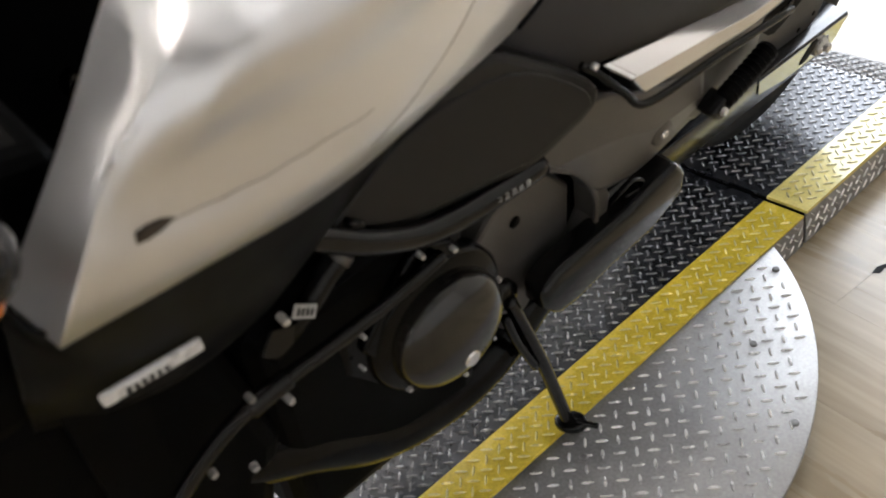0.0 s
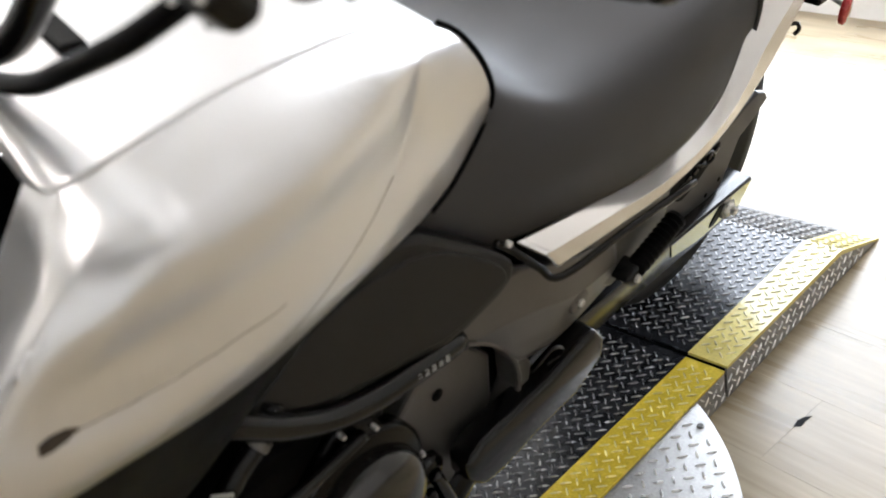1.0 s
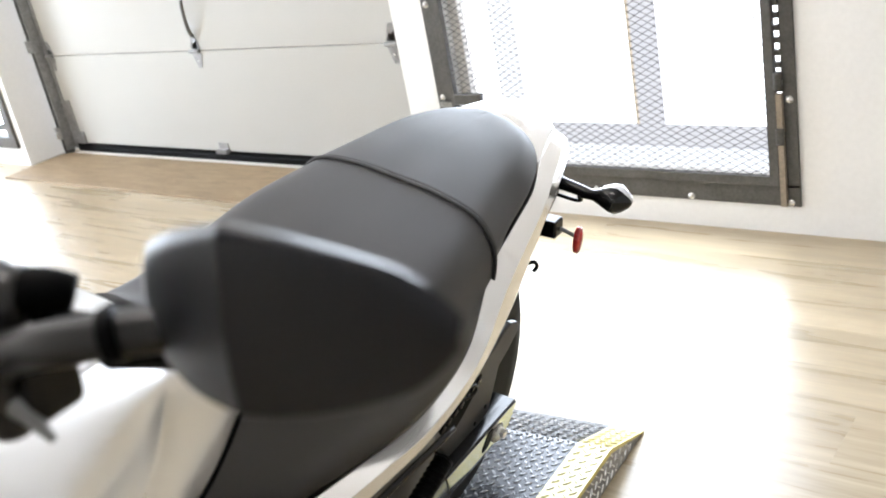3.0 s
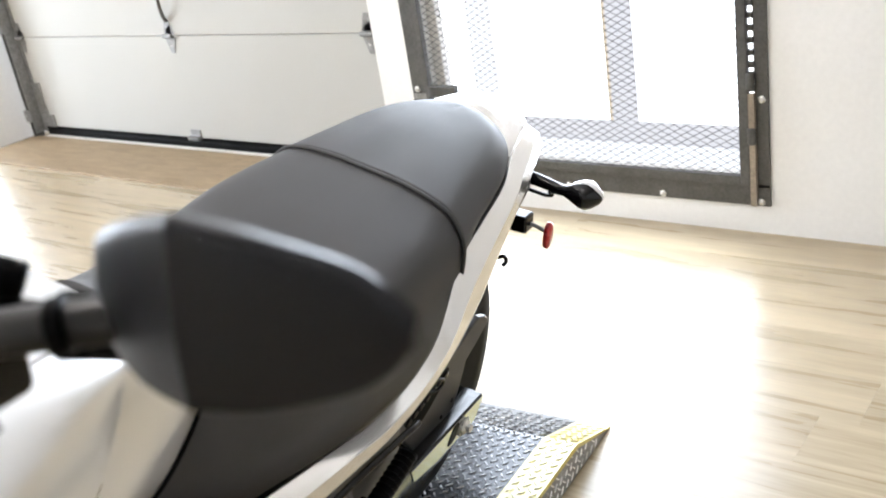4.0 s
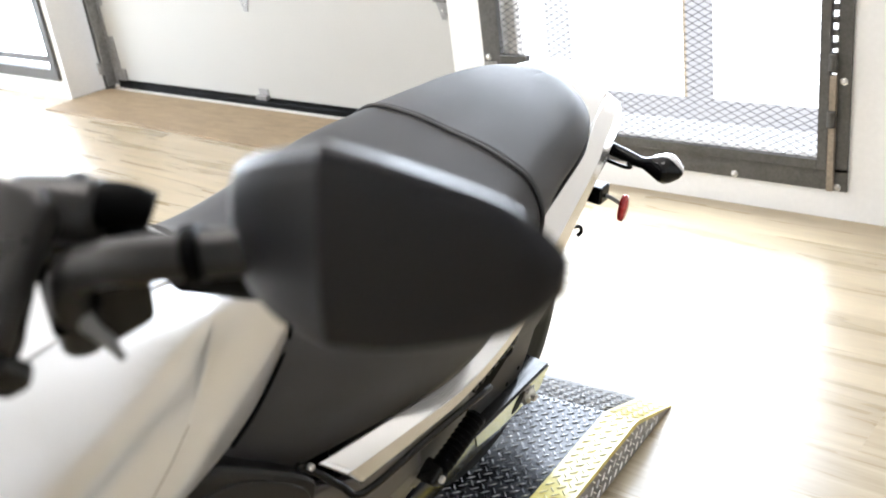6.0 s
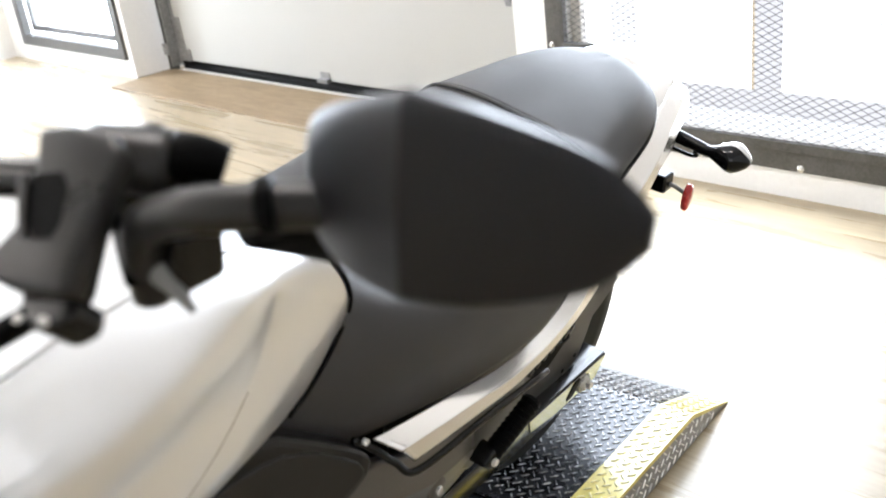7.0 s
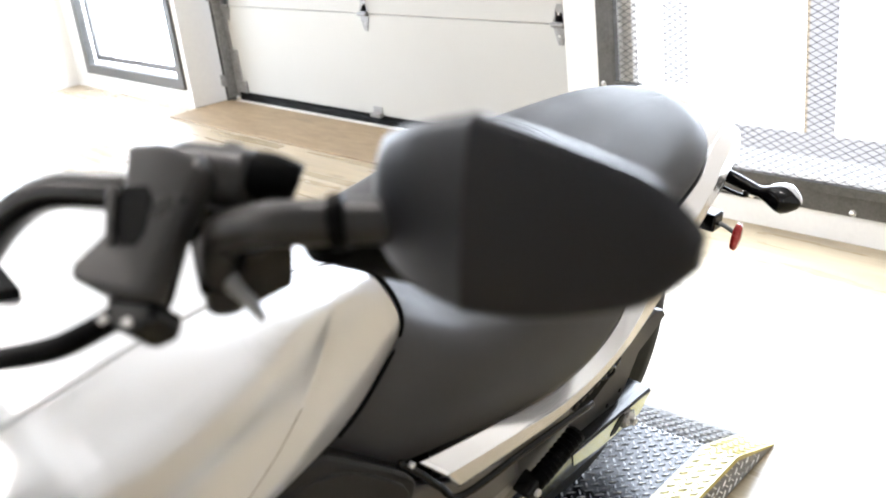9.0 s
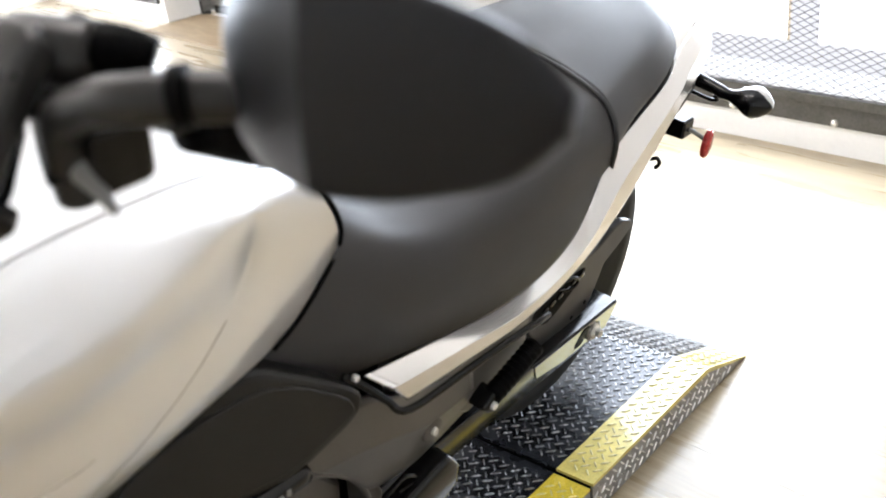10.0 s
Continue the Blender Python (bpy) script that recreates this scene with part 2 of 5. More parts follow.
def blend(u, v, f):
    return [tuple(a + (b - a) * f for a, b in zip(p, q)) for p, q in zip(u, v)]


def tube(points, r, seg=12, steps=8, bm=None, caps=True, r2=None):
    """A round bar along a smooth line through points; r2: radius at the far end."""
    bm = bm or bmesh.new()
    n = max(2, steps * (len(points) - 1))
    ring_before = None
    up = Vector((0.13, 0.21, 0.97))
    pts = [catmull([Vector(p) for p in points], i / n) for i in range(n + 1)]
    for i, c in enumerate(pts):
        d = (pts[min(i + 1, n)] - pts[max(i - 1, 0)]).normalized()
        a = d.cross(up).normalized()
        b = d.cross(a)
        rad = r if r2 is None else r + (r2 - r) * i / n
        ring = [bm.verts.new(c + rad * (math.cos(2 * math.pi * k / seg) * a + math.sin(2 * math.pi * k / seg) * b)) for k in range(seg)]
        if ring_before:
            for k in range(seg):
                bm.faces.new((ring_before[k], ring_before[(k + 1) % seg], ring[(k + 1) % seg], ring[k]))
        elif caps:
            bm.faces.new(ring[::-1])
        ring_before = ring
    if caps:
        bm.faces.new(ring_before)
    return bm


def box(x0, x1, y0, y1, z0, z1, bm=None):
    bm = bm or bmesh.new()
    v = [bm.verts.new((x, y, z)) for x in (x0, x1) for y in (y0, y1) for z in (z0, z1)]
    for f in ((0, 1, 3, 2), (4, 6, 7, 5), (0, 4, 5, 1), (2, 3, 7, 6), (0, 2, 6, 4), (1, 5, 7, 3)):
        bm.faces.new([v[k] for k in f])
    return bm


def slab(outline, x0, x1, bm=None, lean=0.0):
    """A plate with a (y, z) outline between two x; lean tilts it out with height."""
    bm = bm or bmesh.new()
    a = [bm.verts.new((x0 + lean * z, y, z)) for y, z in outline]
    b = [bm.verts.new((x1 + lean * z, y, z)) for y, z in outline]
    bm.faces.new(a[::-1])
    bm.faces.new(b)
    n = len(a)
    for i in range(n):
        bm.faces.new((a[i], a[(i + 1) % n], b[(i + 1) % n], b[i]))
    return bm


def lathe(profile, seg=32, bm=None, origin=(0, 0, 0), axis="x"):
    """Turns (along, radius) pairs round an axis."""
    bm = bm or bmesh.new()
    before = None
    o = Vector(origin)
    for a, r in profile:
        ring = []
        for k in range(seg):
            c, s = r * math.cos(2 * math.pi * k / seg), r * math.sin(2 * math.pi * k / seg)
            ring.append(bm.verts.new(o + Vector({"x": (a, c, s), "y": (c, a, s), "z": (c, s, a)}[axis])))
        if before:
            for k in range(seg):
                bm.faces.new((before[k], before[(k + 1) % seg], ring[(k + 1) % seg], ring[k]))
        else:
            bm.faces.new(ring[::-1])
        before = ring
    bm.faces.new(before)
    return bm


def place(bm, m):
    bmesh.ops.transform(bm, matrix=m, verts=bm.verts)
    return bm


def bolt(parent, at, r=0.006, axis="x", material=None, h=0.006, name="bolt"):
    return sharp(part(name, lathe(((-0.004, r), (h * 0.6, r), (h, r * 0.8)), 10, origin=at, axis=axis), material or M_BOLT, parent))

# ---------------------------------------------------------------- the room
YW = 1.73      # inner face of the wall with the door
XL = -6.28     # inner face of the side wall
HIGH = 3.2


def structure(name, bm, material, label, category, smooth=False):
    return tagged(part(name, bm, material, None, label, smooth), category=category, kind="structure")


def wall_with_openings(name, along, lo, hi, face, back, openings, label):
    """A wall from lo to hi along x or y with rectangular openings (from, to, sill, head)."""
    bm = bmesh.new()

    def piece(a, b, z0, z1):
        if b - a > 1e-4 and z1 - z0 > 1e-4:
            box(a, b, face, back, z0, z1, bm) if along == "x" else box(face, back, a, b, z0, z1, bm)
    at = lo
    for a, b, z0, z1 in openings:
        piece(at, a, 0, HIGH)
        piece(a, b, 0, z0)
        piece(a, b, z1, HIGH)
        at = b
    piece(at, hi, 0, HIGH)
    return structure(name, bm, M_WALL, label, "wall")


wall_with_openings("wall_north", "x", XL - 0.3, 3.8, YW, YW + 0.33,
                   [(-5.99, -4.70, 0.17, 2.15), (-4.59, -1.572, 0.0, 2.45), (-1.36, -0.112, 0.14, 2.2)],
                   "white painted wall round the door and windows")
wall_with_openings("wall_west", "y", -6.3, YW, XL, XL - 0.3, [(-0.55, 0.93, 0.2, 2.15)], "white painted side wall with a window")
structure("wall_south", box(XL - 0.3, 3.8, -6.3, -6.05, 0, HIGH), M_WALL, "plain white wall closing the room", "wall")
structure("wall_east", box(3.55, 3.8, -6.05, YW, 0, HIGH), M_WALL, "plain white wall closing the room", "wall")
structure("ceiling", box(XL - 0.3, 3.8, -6.3, YW + 0.33, HIGH, HIGH + 0.2), M_CEIL, "flat white painted ceiling", "ceiling")
structure("floor_base", box(XL - 0.3, 3.8, -6.3, YW + 0.33, -0.06, -0.012), M_GAP, "dark underlay beneath the planks", "floor")
structure("ground", box(-80, 80, YW + 0.33, 120, -0.12, -0.03), M_CONC, "pale concrete yard outside the door", "ground")
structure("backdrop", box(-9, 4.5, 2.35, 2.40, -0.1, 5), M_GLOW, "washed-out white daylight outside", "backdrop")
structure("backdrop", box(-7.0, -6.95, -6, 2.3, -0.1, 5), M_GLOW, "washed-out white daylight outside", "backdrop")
structure("ground", box(-80, XL - 0.3, -80, YW + 0.33, -0.12, -0.03), M_CONC, "pale concrete yard beside the building", "ground")


def ceiling_light(at):
    t = tagged(new("ceiling_light"), "white ceiling lamp with a bright warm tube", "lamp", "ceiling lamps")
    t.matrix_world = pose(*at)
    bevelled(part("housing", box(-0.65, 0.65, -0.09, 0.09, -0.05, 0.0), M_LAMPBODY, t, smooth=False), 0.01)
    part("tube", tube([(-0.6, 0, -0.075), (0, 0, -0.075), (0.6, 0, -0.075)], 0.022), M_LAMP, t, "glowing warm white tube")
    return t


first = ceiling_light((-0.1, -0.6, HIGH))
for x, y in ((-2.4, -0.6), (-5.0, -0.6), (-2.4, -3.4), (-5.0, -3.4)):
    copy_thing(first, pose(x, y, HIGH))

# ---- sectional door
gd = tagged(new("garage_door"), "white sectional garage door, closed, with galvanised hinges", "door")
gd.matrix_world = pose(-3.1, 1.985, 0)
SECT = 0.53
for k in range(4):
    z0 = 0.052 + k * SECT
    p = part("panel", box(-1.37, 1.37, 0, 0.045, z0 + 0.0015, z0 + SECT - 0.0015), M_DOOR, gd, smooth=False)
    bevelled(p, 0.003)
part("bottom_seal", tube([(-1.36, 0.022, 0.026), (0, 0.022, 0.026), (1.36, 0.022, 0.026)], 0.027, 10, 4), M_NEARBLACK, gd, "black rubber bottom seal")
part("retainer", box(-1.36, 1.36, -0.004, 0.0, 0.045, 0.062), M_NEARBLACK, gd, smooth=False)


def hinge(x, z):
    bm = box(-0.022, 0.022, -0.004, 0, 0.004, 0.05)
    for s in (1, -1):
        v = [bm.verts.new(q) for q in ((-0.036, -0.004, s * 0.012), (0.036, -0.004, s * 0.012), (0.012, -0.004, s * 0.085), (-0.012, -0.004, s * 0.085))]
        w = [bm.verts.new(q.co + Vector((0, 0.003, 0))) for q in v]
        bm.faces.new(v), bm.faces.new(w[::-1])
        for i in range(4):
            bm.faces.new((v[i], v[(i + 1) % 4], w[(i + 1) % 4], w[i]))
    h = part("hinge", place(bm, pose(x, 0, z)), M_GALV, gd, "galvanised steel hinge", smooth=False)
    part("knuckle", tube([(x - 0.034, -0.014, z), (x, -0.014, z), (x + 0.034, -0.014, z)], 0.011, 10, 3), M_GALV, h)
    for dz in (0.045, -0.045):
        bolt(h, (x, -0.004, z + dz), 0.006, "y", h=-0.006)


for x in (-1.335, -0.005, 1.285):
    for k in (1, 2, 3):
        hinge(x, 0.052 + k * SECT)
part("pull_handle", tube([(0.04, -0.004, 0.86), (0.035, -0.04, 0.84), (0.03, -0.045, 0.76), (0.015, -0.03, 0.69), (0.0, -0.006, 0.655)], 0.009, 10, 6), M_PLATE, gd, "dark steel pull handle")
part("lift_bracket", box(-0.035, 0.045, -0.03, 0, 0.055, 0.075, box(-0.03, 0.04, -0.006, 0, 0.06, 0.105)), M_GALV, gd, "galvanised bottom bracket", smooth=False)
part("corner_bracket", box(-1.365, -1.25, -0.012, 0, 0.06, 0.13, box(-1.368, -1.30, -0.006, 0, 0.06, 0.32)), M_GALV, gd, "galvanised corner bracket", smooth=False)
part("roller", lathe(((-0.06, 0.006), (-0.012, 0.006), (-0.012, 0.022), (0.012, 0.022), (0.012, 0.004)), 14, origin=(-1.40, -0.03, 0.12)), M_GALV, gd)

for x, s in ((-4.485, 1), (-1.715, -1)):
    tr = tagged(new("door_track"), "galvanised steel door track fixed to the jamb", "track", "door tracks")
    tr.matrix_world = pose(x, 1.95, 0)
    part("channel", box(-0.004, 0.004, -0.03, 0.035, 0.03, 2.35, box(0.0, 0.03 * s, 0.028, 0.034, 0.03, 2.35)), M_GALV, tr, smooth=False)
    part("angle", box(-0.035 * s, -0.028 * s, -0.03, 0.034, 0.0, 2.4), M_GATE, tr, smooth=False)
    for z in (0.10, 0.62, 1.2, 1.8):
        part("bracket", box(-0.06 * s, 0.0, -0.034, -0.03, z, z + 0.07), M_GALV, tr, smooth=False)
        bolt(tr, (-0.03 * s, -0.034, z + 0.035), 0.009, "y", h=-0.009)
structure("threshold", box(-4.45, -1.74, 1.955, 2.0, -0.01, 0.006), M_FRAMEW, "white strip under the door", "threshold")
tagged(bevelled(part("entry_board", box(-4.535, -1.6, 1.525, 1.95, -0.008, 0.009), M_BOARD, None, "worn brown wooden board lying before the garage door", False), 0.004), category="board")

# ---- side window in the door wall
M_GLASS = bpy.data.materials.new("window_glass")
M_GLASS.use_nodes = True
gb = M_GLASS.node_tree.nodes["Principled BSDF"]
gb.inputs["Transmission Weight"].default_value, gb.inputs["Roughness"].default_value, gb.inputs["IOR"].default_value = 1.0, 0.0, 1.45


def pane(name, bm, parent):
    g = part(name, bm, M_GLASS, parent, smooth=False)
    g.visible_shadow = False
    return g


def ring_frame(x0, x1, z0, z1, w, y0, y1, parent, material, name="frame_bar"):
    for a, b, c, d in ((x0, x1, z0, z0 + w), (x0, x1, z1 - w, z1), (x0, x0 + w, z0 + w, z1 - w), (x1 - w, x1, z0 + w, z1 - w)):
        bevelled(part(name, box(a, b, y0, y1, c, d), material, parent, smooth=False), 0.002)


w1 = tagged(new("window_1"), "tall window in a dark steel frame, washed out by daylight", "window", kind="structure")
w1.matrix_world = pose(-5.35, YW, 0)
ring_frame(-0.70, 0.71, 0.11, 2.2, 0.065, -0.02, 0.03, w1, M_GATE)
ring_frame(-0.60, 0.61, 0.20, 2.1, 0.035, 0.03, 0.06, w1, M_GATE, "inner_bar")
pane("pane", box(-0.57, 0.58, 0.04, 0.046, 0.235, 2.07), w1)
lock = tagged(part("lock_box", box(-5.01, -4.72, 1.655, 1.705, 0.66, 0.93), surface("blue_grey_steel", (0.30, 0.33, 0.37), 0.4, metal=0.4), None, "blue-grey steel box mounted on the window frame", False), category="box")
bevelled(lock, 0.006)

w2 = tagged(new("window_2"), "window in a dark frame in the side wall", "window", kind="structure")
w2.matrix_world = pose(XL, 0.19, 0, 0, 0, 90)
ring_frame(-0.78, 0.78, 0.16, 2.2, 0.07, -0.02, 0.03, w2, M_GATE)
pane("pane", box(-0.72, 0.72, 0.06, 0.066, 0.2, 2.15), w2)

# ---- barred window: white frame behind, dark gate before it
w3 = tagged(new("window_3"), "white-framed window washed out by daylight behind the gate", "window", kind="structure")
w3.matrix_world = pose(0, YW, 0)
for a, b, c, d in ((-1.36, -1.32, 0.14, 2.2), (-0.152, -0.112, 0.14, 2.2), (-1.32, -0.152, 0.14, 0.155), (-1.32, -0.152, 2.05, 2.2)):
    bevelled(part("frame_bar", box(a, b, 0.075, 0.13, c, d), M_FRAMEW, w3, smooth=False), 0.004)
pane("pane", box(-1.32, -0.152, 0.10, 0.106, 0.156, 2.05), w3)

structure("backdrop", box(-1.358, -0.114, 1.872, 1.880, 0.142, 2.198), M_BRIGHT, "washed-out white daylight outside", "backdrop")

# added glowing strips: mullion, bottom rail and dimmer bands of the window
for a, b, c, d, m, text in ((-0.664, -0.570, 0.30, 2.19, M_PALE, "pale glowing strip standing in for the mullion"), (-0.676, -0.664, 0.30, 2.19, M_TANGLOW, "tan glowing edge of the mullion strip"),
                            (-1.357, -0.115, 0.222, 0.30, M_PALE, "pale glowing strip standing in for the bottom rail"), (-1.357, -0.115, 0.143, 0.222, M_GLOW, "dimmer band of glow under the rail strip"),
                            (-1.226, -1.119, 0.30, 2.19, M_GLOW, "dimmer upright band of glow in the window")):
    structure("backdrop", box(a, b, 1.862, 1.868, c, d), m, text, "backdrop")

gate = tagged(new("security_gate"), "dark steel gate with expanded metal mesh over a window", "gate")
gate.matrix_world = pose(0, YW, 0)
for a, b, c, d in ((-1.412, -1.345, 0.095, 2.25), (-0.116, -0.076, 0.155, 2.25), (-1.345, -0.076, 0.095, 0.167), (-1.345, -0.116, 2.19, 2.25)):
    bevelled(part("outer_bar", box(a, b, -0.012, -0.002, c, d), M_GATE, gate, smooth=False), 0.002)
for a, b, c, d in ((-1.338, -1.318, 0.165, 2.18), (-0.162, -0.132, 0.165, 2.18), (-1.318, -0.162, 0.165, 0.195), (-1.318, -0.162, 2.15, 2.18)):
    bevelled(part("inner_bar", box(a, b, -0.03, -0.006, c, d), M_GATE, gate, smooth=False), 0.002)
k = 0
while 0.46 + k * 0.036 < 2.1:
    z = 0.46 + k * 0.036
    part("spacer", box(-0.132, -0.116, -0.02, -0.004, z, z + 0.016), M_GATE, gate, smooth=False)
    k += 1
part("tan_strip", box(-0.131, -0.113, -0.03, -0.014, 0.10, 0.455), M_BROWN, gate, "strip of tan wood at the gate's edge", False)
for z in (0.30, 0.47, 1.3, 1.95):
    part("hinge_barrel", tube([(-0.124, -0.026, z), (-0.124, -0.026, z + 0.025), (-0.124, -0.026, z + 0.05)], 0.013, 10, 3), M_GATE, gate)
for z in (0.435, 0.78, 1.2, 1.7):
    for x in (-0.096, -1.388):
        part("bolt", lathe(((-0.003, 0.012), (0.0, 0.012), (0.006, 0.009), (0.008, 0.003)), 12, origin=(0, 0, 0), axis="z", bm=None), M_BOLT, gate).matrix_basis = pose(x, -0.012, z, 90)
for x in (-0.43, -0.105, -0.78, -1.1, -1.385):
    part("bolt", lathe(((-0.003, 0.012), (0.0, 0.012), (0.006, 0.009), (0.008, 0.003)), 12, axis="z"), M_BOLT, gate).matrix_basis = pose(x, -0.012, 0.108 if x > -1.3 else 0.115, 90)
bevelled(part("latch_plate", box(-1.318, -1.195, -0.04, -0.016, 0.415, 0.455), M_GATE, gate, "dark steel latch", False), 0.004)
part("latch_tab", box(-1.40, -1.318, -0.022, -0.012, 0.40, 0.42), M_GALV, gate, smooth=False)


def expanded_mesh(x0, x1, z0, z1, w, h, bar):
    """Diamond mesh: zigzag flat strands, each touching the next at the knuckles."""
    verts, faces = [], []
    cols = int((x1 - x0) / (w / 2))
    for r in range(int((z1 - z0) / h)):
        base = len(verts)
        for c in range(cols + 1):
            up = (c + r) % 2
            x, z = x0 + c * w / 2, z0 + (r + 0.5) * h + (h * 0.5 - bar * 0.3) * (1 if up else -1)
            y = -0.018 - (0.003 if up else 0)
            verts += [(x, y, z - bar / 2), (x, y - 0.0016, z + bar / 2)]
        faces += [(a, a + 2, a + 3, a + 1) for a in range(base, base + 2 * cols, 2)]
    me = bpy.data.meshes.new("mesh")
    me.from_pydata(verts, [], faces)
    me.materials.append(M_MESH)
    ob = new("mesh_panel", me)
    ob.parent = gate
    thick(ob, 0.0018, 0.0)
    return tagged(ob, "dark expanded metal mesh", kind="stuff")


expanded_mesh(-1.318, -0.162, 0.175, 2.15, 0.042, 0.0115, 0.0013)
# ---------------------------------------------------------------- turntable, deck and ramp
DECK = 0.067
HEAD = math.degrees(math.atan2(0.092, 0.996))      # the deck is turned by this from the wall's square
DW = 0.61                                          # width of the deck
stage = pose(0, 0, 0, 0, 0, HEAD)


def lug_field(inside, top, p=0.0180, length=0.0220, width=0.0042, height=0.0024):
    """Raised tread lozenges on a diagonal lattice, crossing each other's direction; inside(x, y) keeps the ones wanted."""
    verts, faces = [], []
    rnd = random.Random(5)
    n = int(2.2 / p)
    for i in range(-n, n):
        for j in range(-n, n):
            x, y = (i + j) * p * 0.7071, (i - j) * p * 0.7071
            if not inside(x, y):
                continue
            a = radians(45 if (i + j) % 2 else -45) + rnd.uniform(-0.03, 0.03)
            ca, sa = math.cos(a), math.sin(a)
            z = top(x, y)
            b = len(verts)
            hl, hw = length / 2, width / 2
            for (lx, ly, lz) in ((-hl, 0, 0), (-hl * 0.5, -hw, 0), (hl * 0.5, -hw, 0), (hl, 0, 0), (hl * 0.5, hw, 0), (-hl * 0.5, hw, 0),
                                 (-hl * 0.62, 0, 1), (-hl * 0.3, -hw * 0.5, 1), (hl * 0.3, -hw * 0.5, 1), (hl * 0.62, 0, 1), (hl * 0.3, hw * 0.5, 1), (-hl * 0.3, hw * 0.5, 1)):
                px, py = x + ca * lx - sa * ly, y + sa * lx + ca * ly
                verts.append((px, py, top(px, py) + (height if lz else -0.0004)))
            faces.append([b + q for q in range(6, 12)])
            for q in range(6):
                faces.append([b + q, b + (q + 1) % 6, b + 6 + (q + 1) % 6, b + 6 + q])
    me = bpy.data.meshes.new("lugs")
    me.from_pydata(verts, [], faces)
    return me


def lugs(parent, inside, top, material, label, **size):
    me = lug_field(inside, top, **size)
    me.materials.append(material)
    ob = new("raised_tread", me)
    ob.parent = parent
    return tagged(ob, label, kind="stuff")


YS = 0.079                  # width of the yellow stripe
# deck frame: x across (0 at the near edge), y along
disc = tagged(new("turntable"), "round bare aluminium tread-plate turntable bolted together", "turntable")
disc.matrix_world = stage
DC = Vector((-DW / 2, -0.616))
DR = 0.606
ZT = 0.060
sharp(part("plate", lathe(((ZT - 0.008, DR - 0.004), (ZT - 0.006, DR), (ZT - 0.001, DR), (ZT, DR - 0.002)), 128, origin=(DC.x, DC.y, 0), axis="z"), M_TREADS, disc), 30)
part("skirt", lathe(((0.0, DR - 0.05), (ZT - 0.008, DR - 0.05)), 96, origin=(DC.x, DC.y, 0), axis="z"), M_GATE, disc, "dark drum under the plate")
lugs(disc, lambda x, y: x > 0.004 and (x - DC.x) ** 2 + (y - DC.y) ** 2 < (DR - 0.02) ** 2, lambda x, y: ZT, M_LUGS, "raised tread with glints in its colour", p=0.0235, length=0.0205, width=0.0046)
lugs(disc, lambda x, y: x < -DW - 0.004 and (x - DC.x) ** 2 + (y - DC.y) ** 2 < (DR - 0.02) ** 2, lambda x, y: ZT, M_LUGS, "raised tread with glints in its colour", p=0.0235, length=0.0205, width=0.0046)
for x, y in ((0.036, -0.14), (0.235, -0.393), (0.105, -0.30), (0.05, -0.62), (0.23, -0.85), (0.04, -1.05)):
    bolt(disc, (x, y, ZT), 0.0060, "z", M_GALV, 0.003)

deck = tagged(new("deck"), "black tread-plate deck with worn yellow edge stripes", "platform")
deck.matrix_world = stage
Y0, Y1 = -2.1, -0.004
part("black_plate", box(-DW + YS, -YS, Y0, Y1, DECK - 0.006, DECK), M_TREADK, deck, smooth=False)
for a, b in ((-YS + 0.0005, 0.0), (-DW, -DW + YS - 0.0005)):
    bevelled(part("yellow_stripe", box(a, b, Y0, Y1, DECK - 0.006, DECK), M_TREADY, deck, "yellow painted edge stripe", False), 0.0015)
for a, b in ((-0.004, -0.001), (-DW + 0.001, -DW + 0.004)):
    part("side_skirt", box(a, b, -0.175, Y1, 0.0, DECK - 0.006), M_TREADS, deck, "bare tread-plate skirt", False)
part("end_plate", box(-DW + 0.004, -0.004, Y1 - 0.006, Y1, 0.0, DECK - 0.006), M_NEARBLACK, deck, smooth=False)
flat = lambda x, y: DECK
lugs(deck, lambda x, y: -DW + YS + 0.006 < x < -YS - 0.006 and -2.0 < y < -0.015, flat, M_LUGK, "worn raised tread, lightened for glints")
lugs(deck, lambda x, y: -YS + 0.008 < x < -0.008 and -2.0 < y < -0.015, flat, M_LUGY, "worn yellow raised tread, lightened for glints")
lugs(deck, lambda x, y: -DW + 0.008 < x < -DW + YS - 0.008 and -2.0 < y < -0.015, flat, M_LUGY, "worn yellow raised tread, lightened for glints")

ramp = tagged(new("ramp"), "black and yellow tread-plate ramp sloping to the floor", "ramp")
ramp.matrix_world = stage
RB, RE = 0.43, 0.60         # where it starts to slope, where it meets the floor
RT = DECK + 0.004


def ramp_top(x, y):
    return RT if y < RB else max(0.003, RT - (RT - 0.003) * (y - RB) / (RE - RB))


def ramp_strip(a, b):
    bm = bmesh.new()
    pts = [(0.004, RT), (RB - 0.01, RT), (RB + 0.004, RT - 0.0025), (RE, 0.004), (RE, 0.0), (RB, RT - 0.012), (0.004, RT - 0.006)]
    u = [bm.verts.new((a, y, z)) for y, z in pts]
    v = [bm.verts.new((b, y, z)) for y, z in pts]
    bm.faces.new(u[::-1]), bm.faces.new(v)
    for i in range(len(pts)):
        bm.faces.new((u[i], u[(i + 1) % 7], v[(i + 1) % 7], v[i]))
    return bm


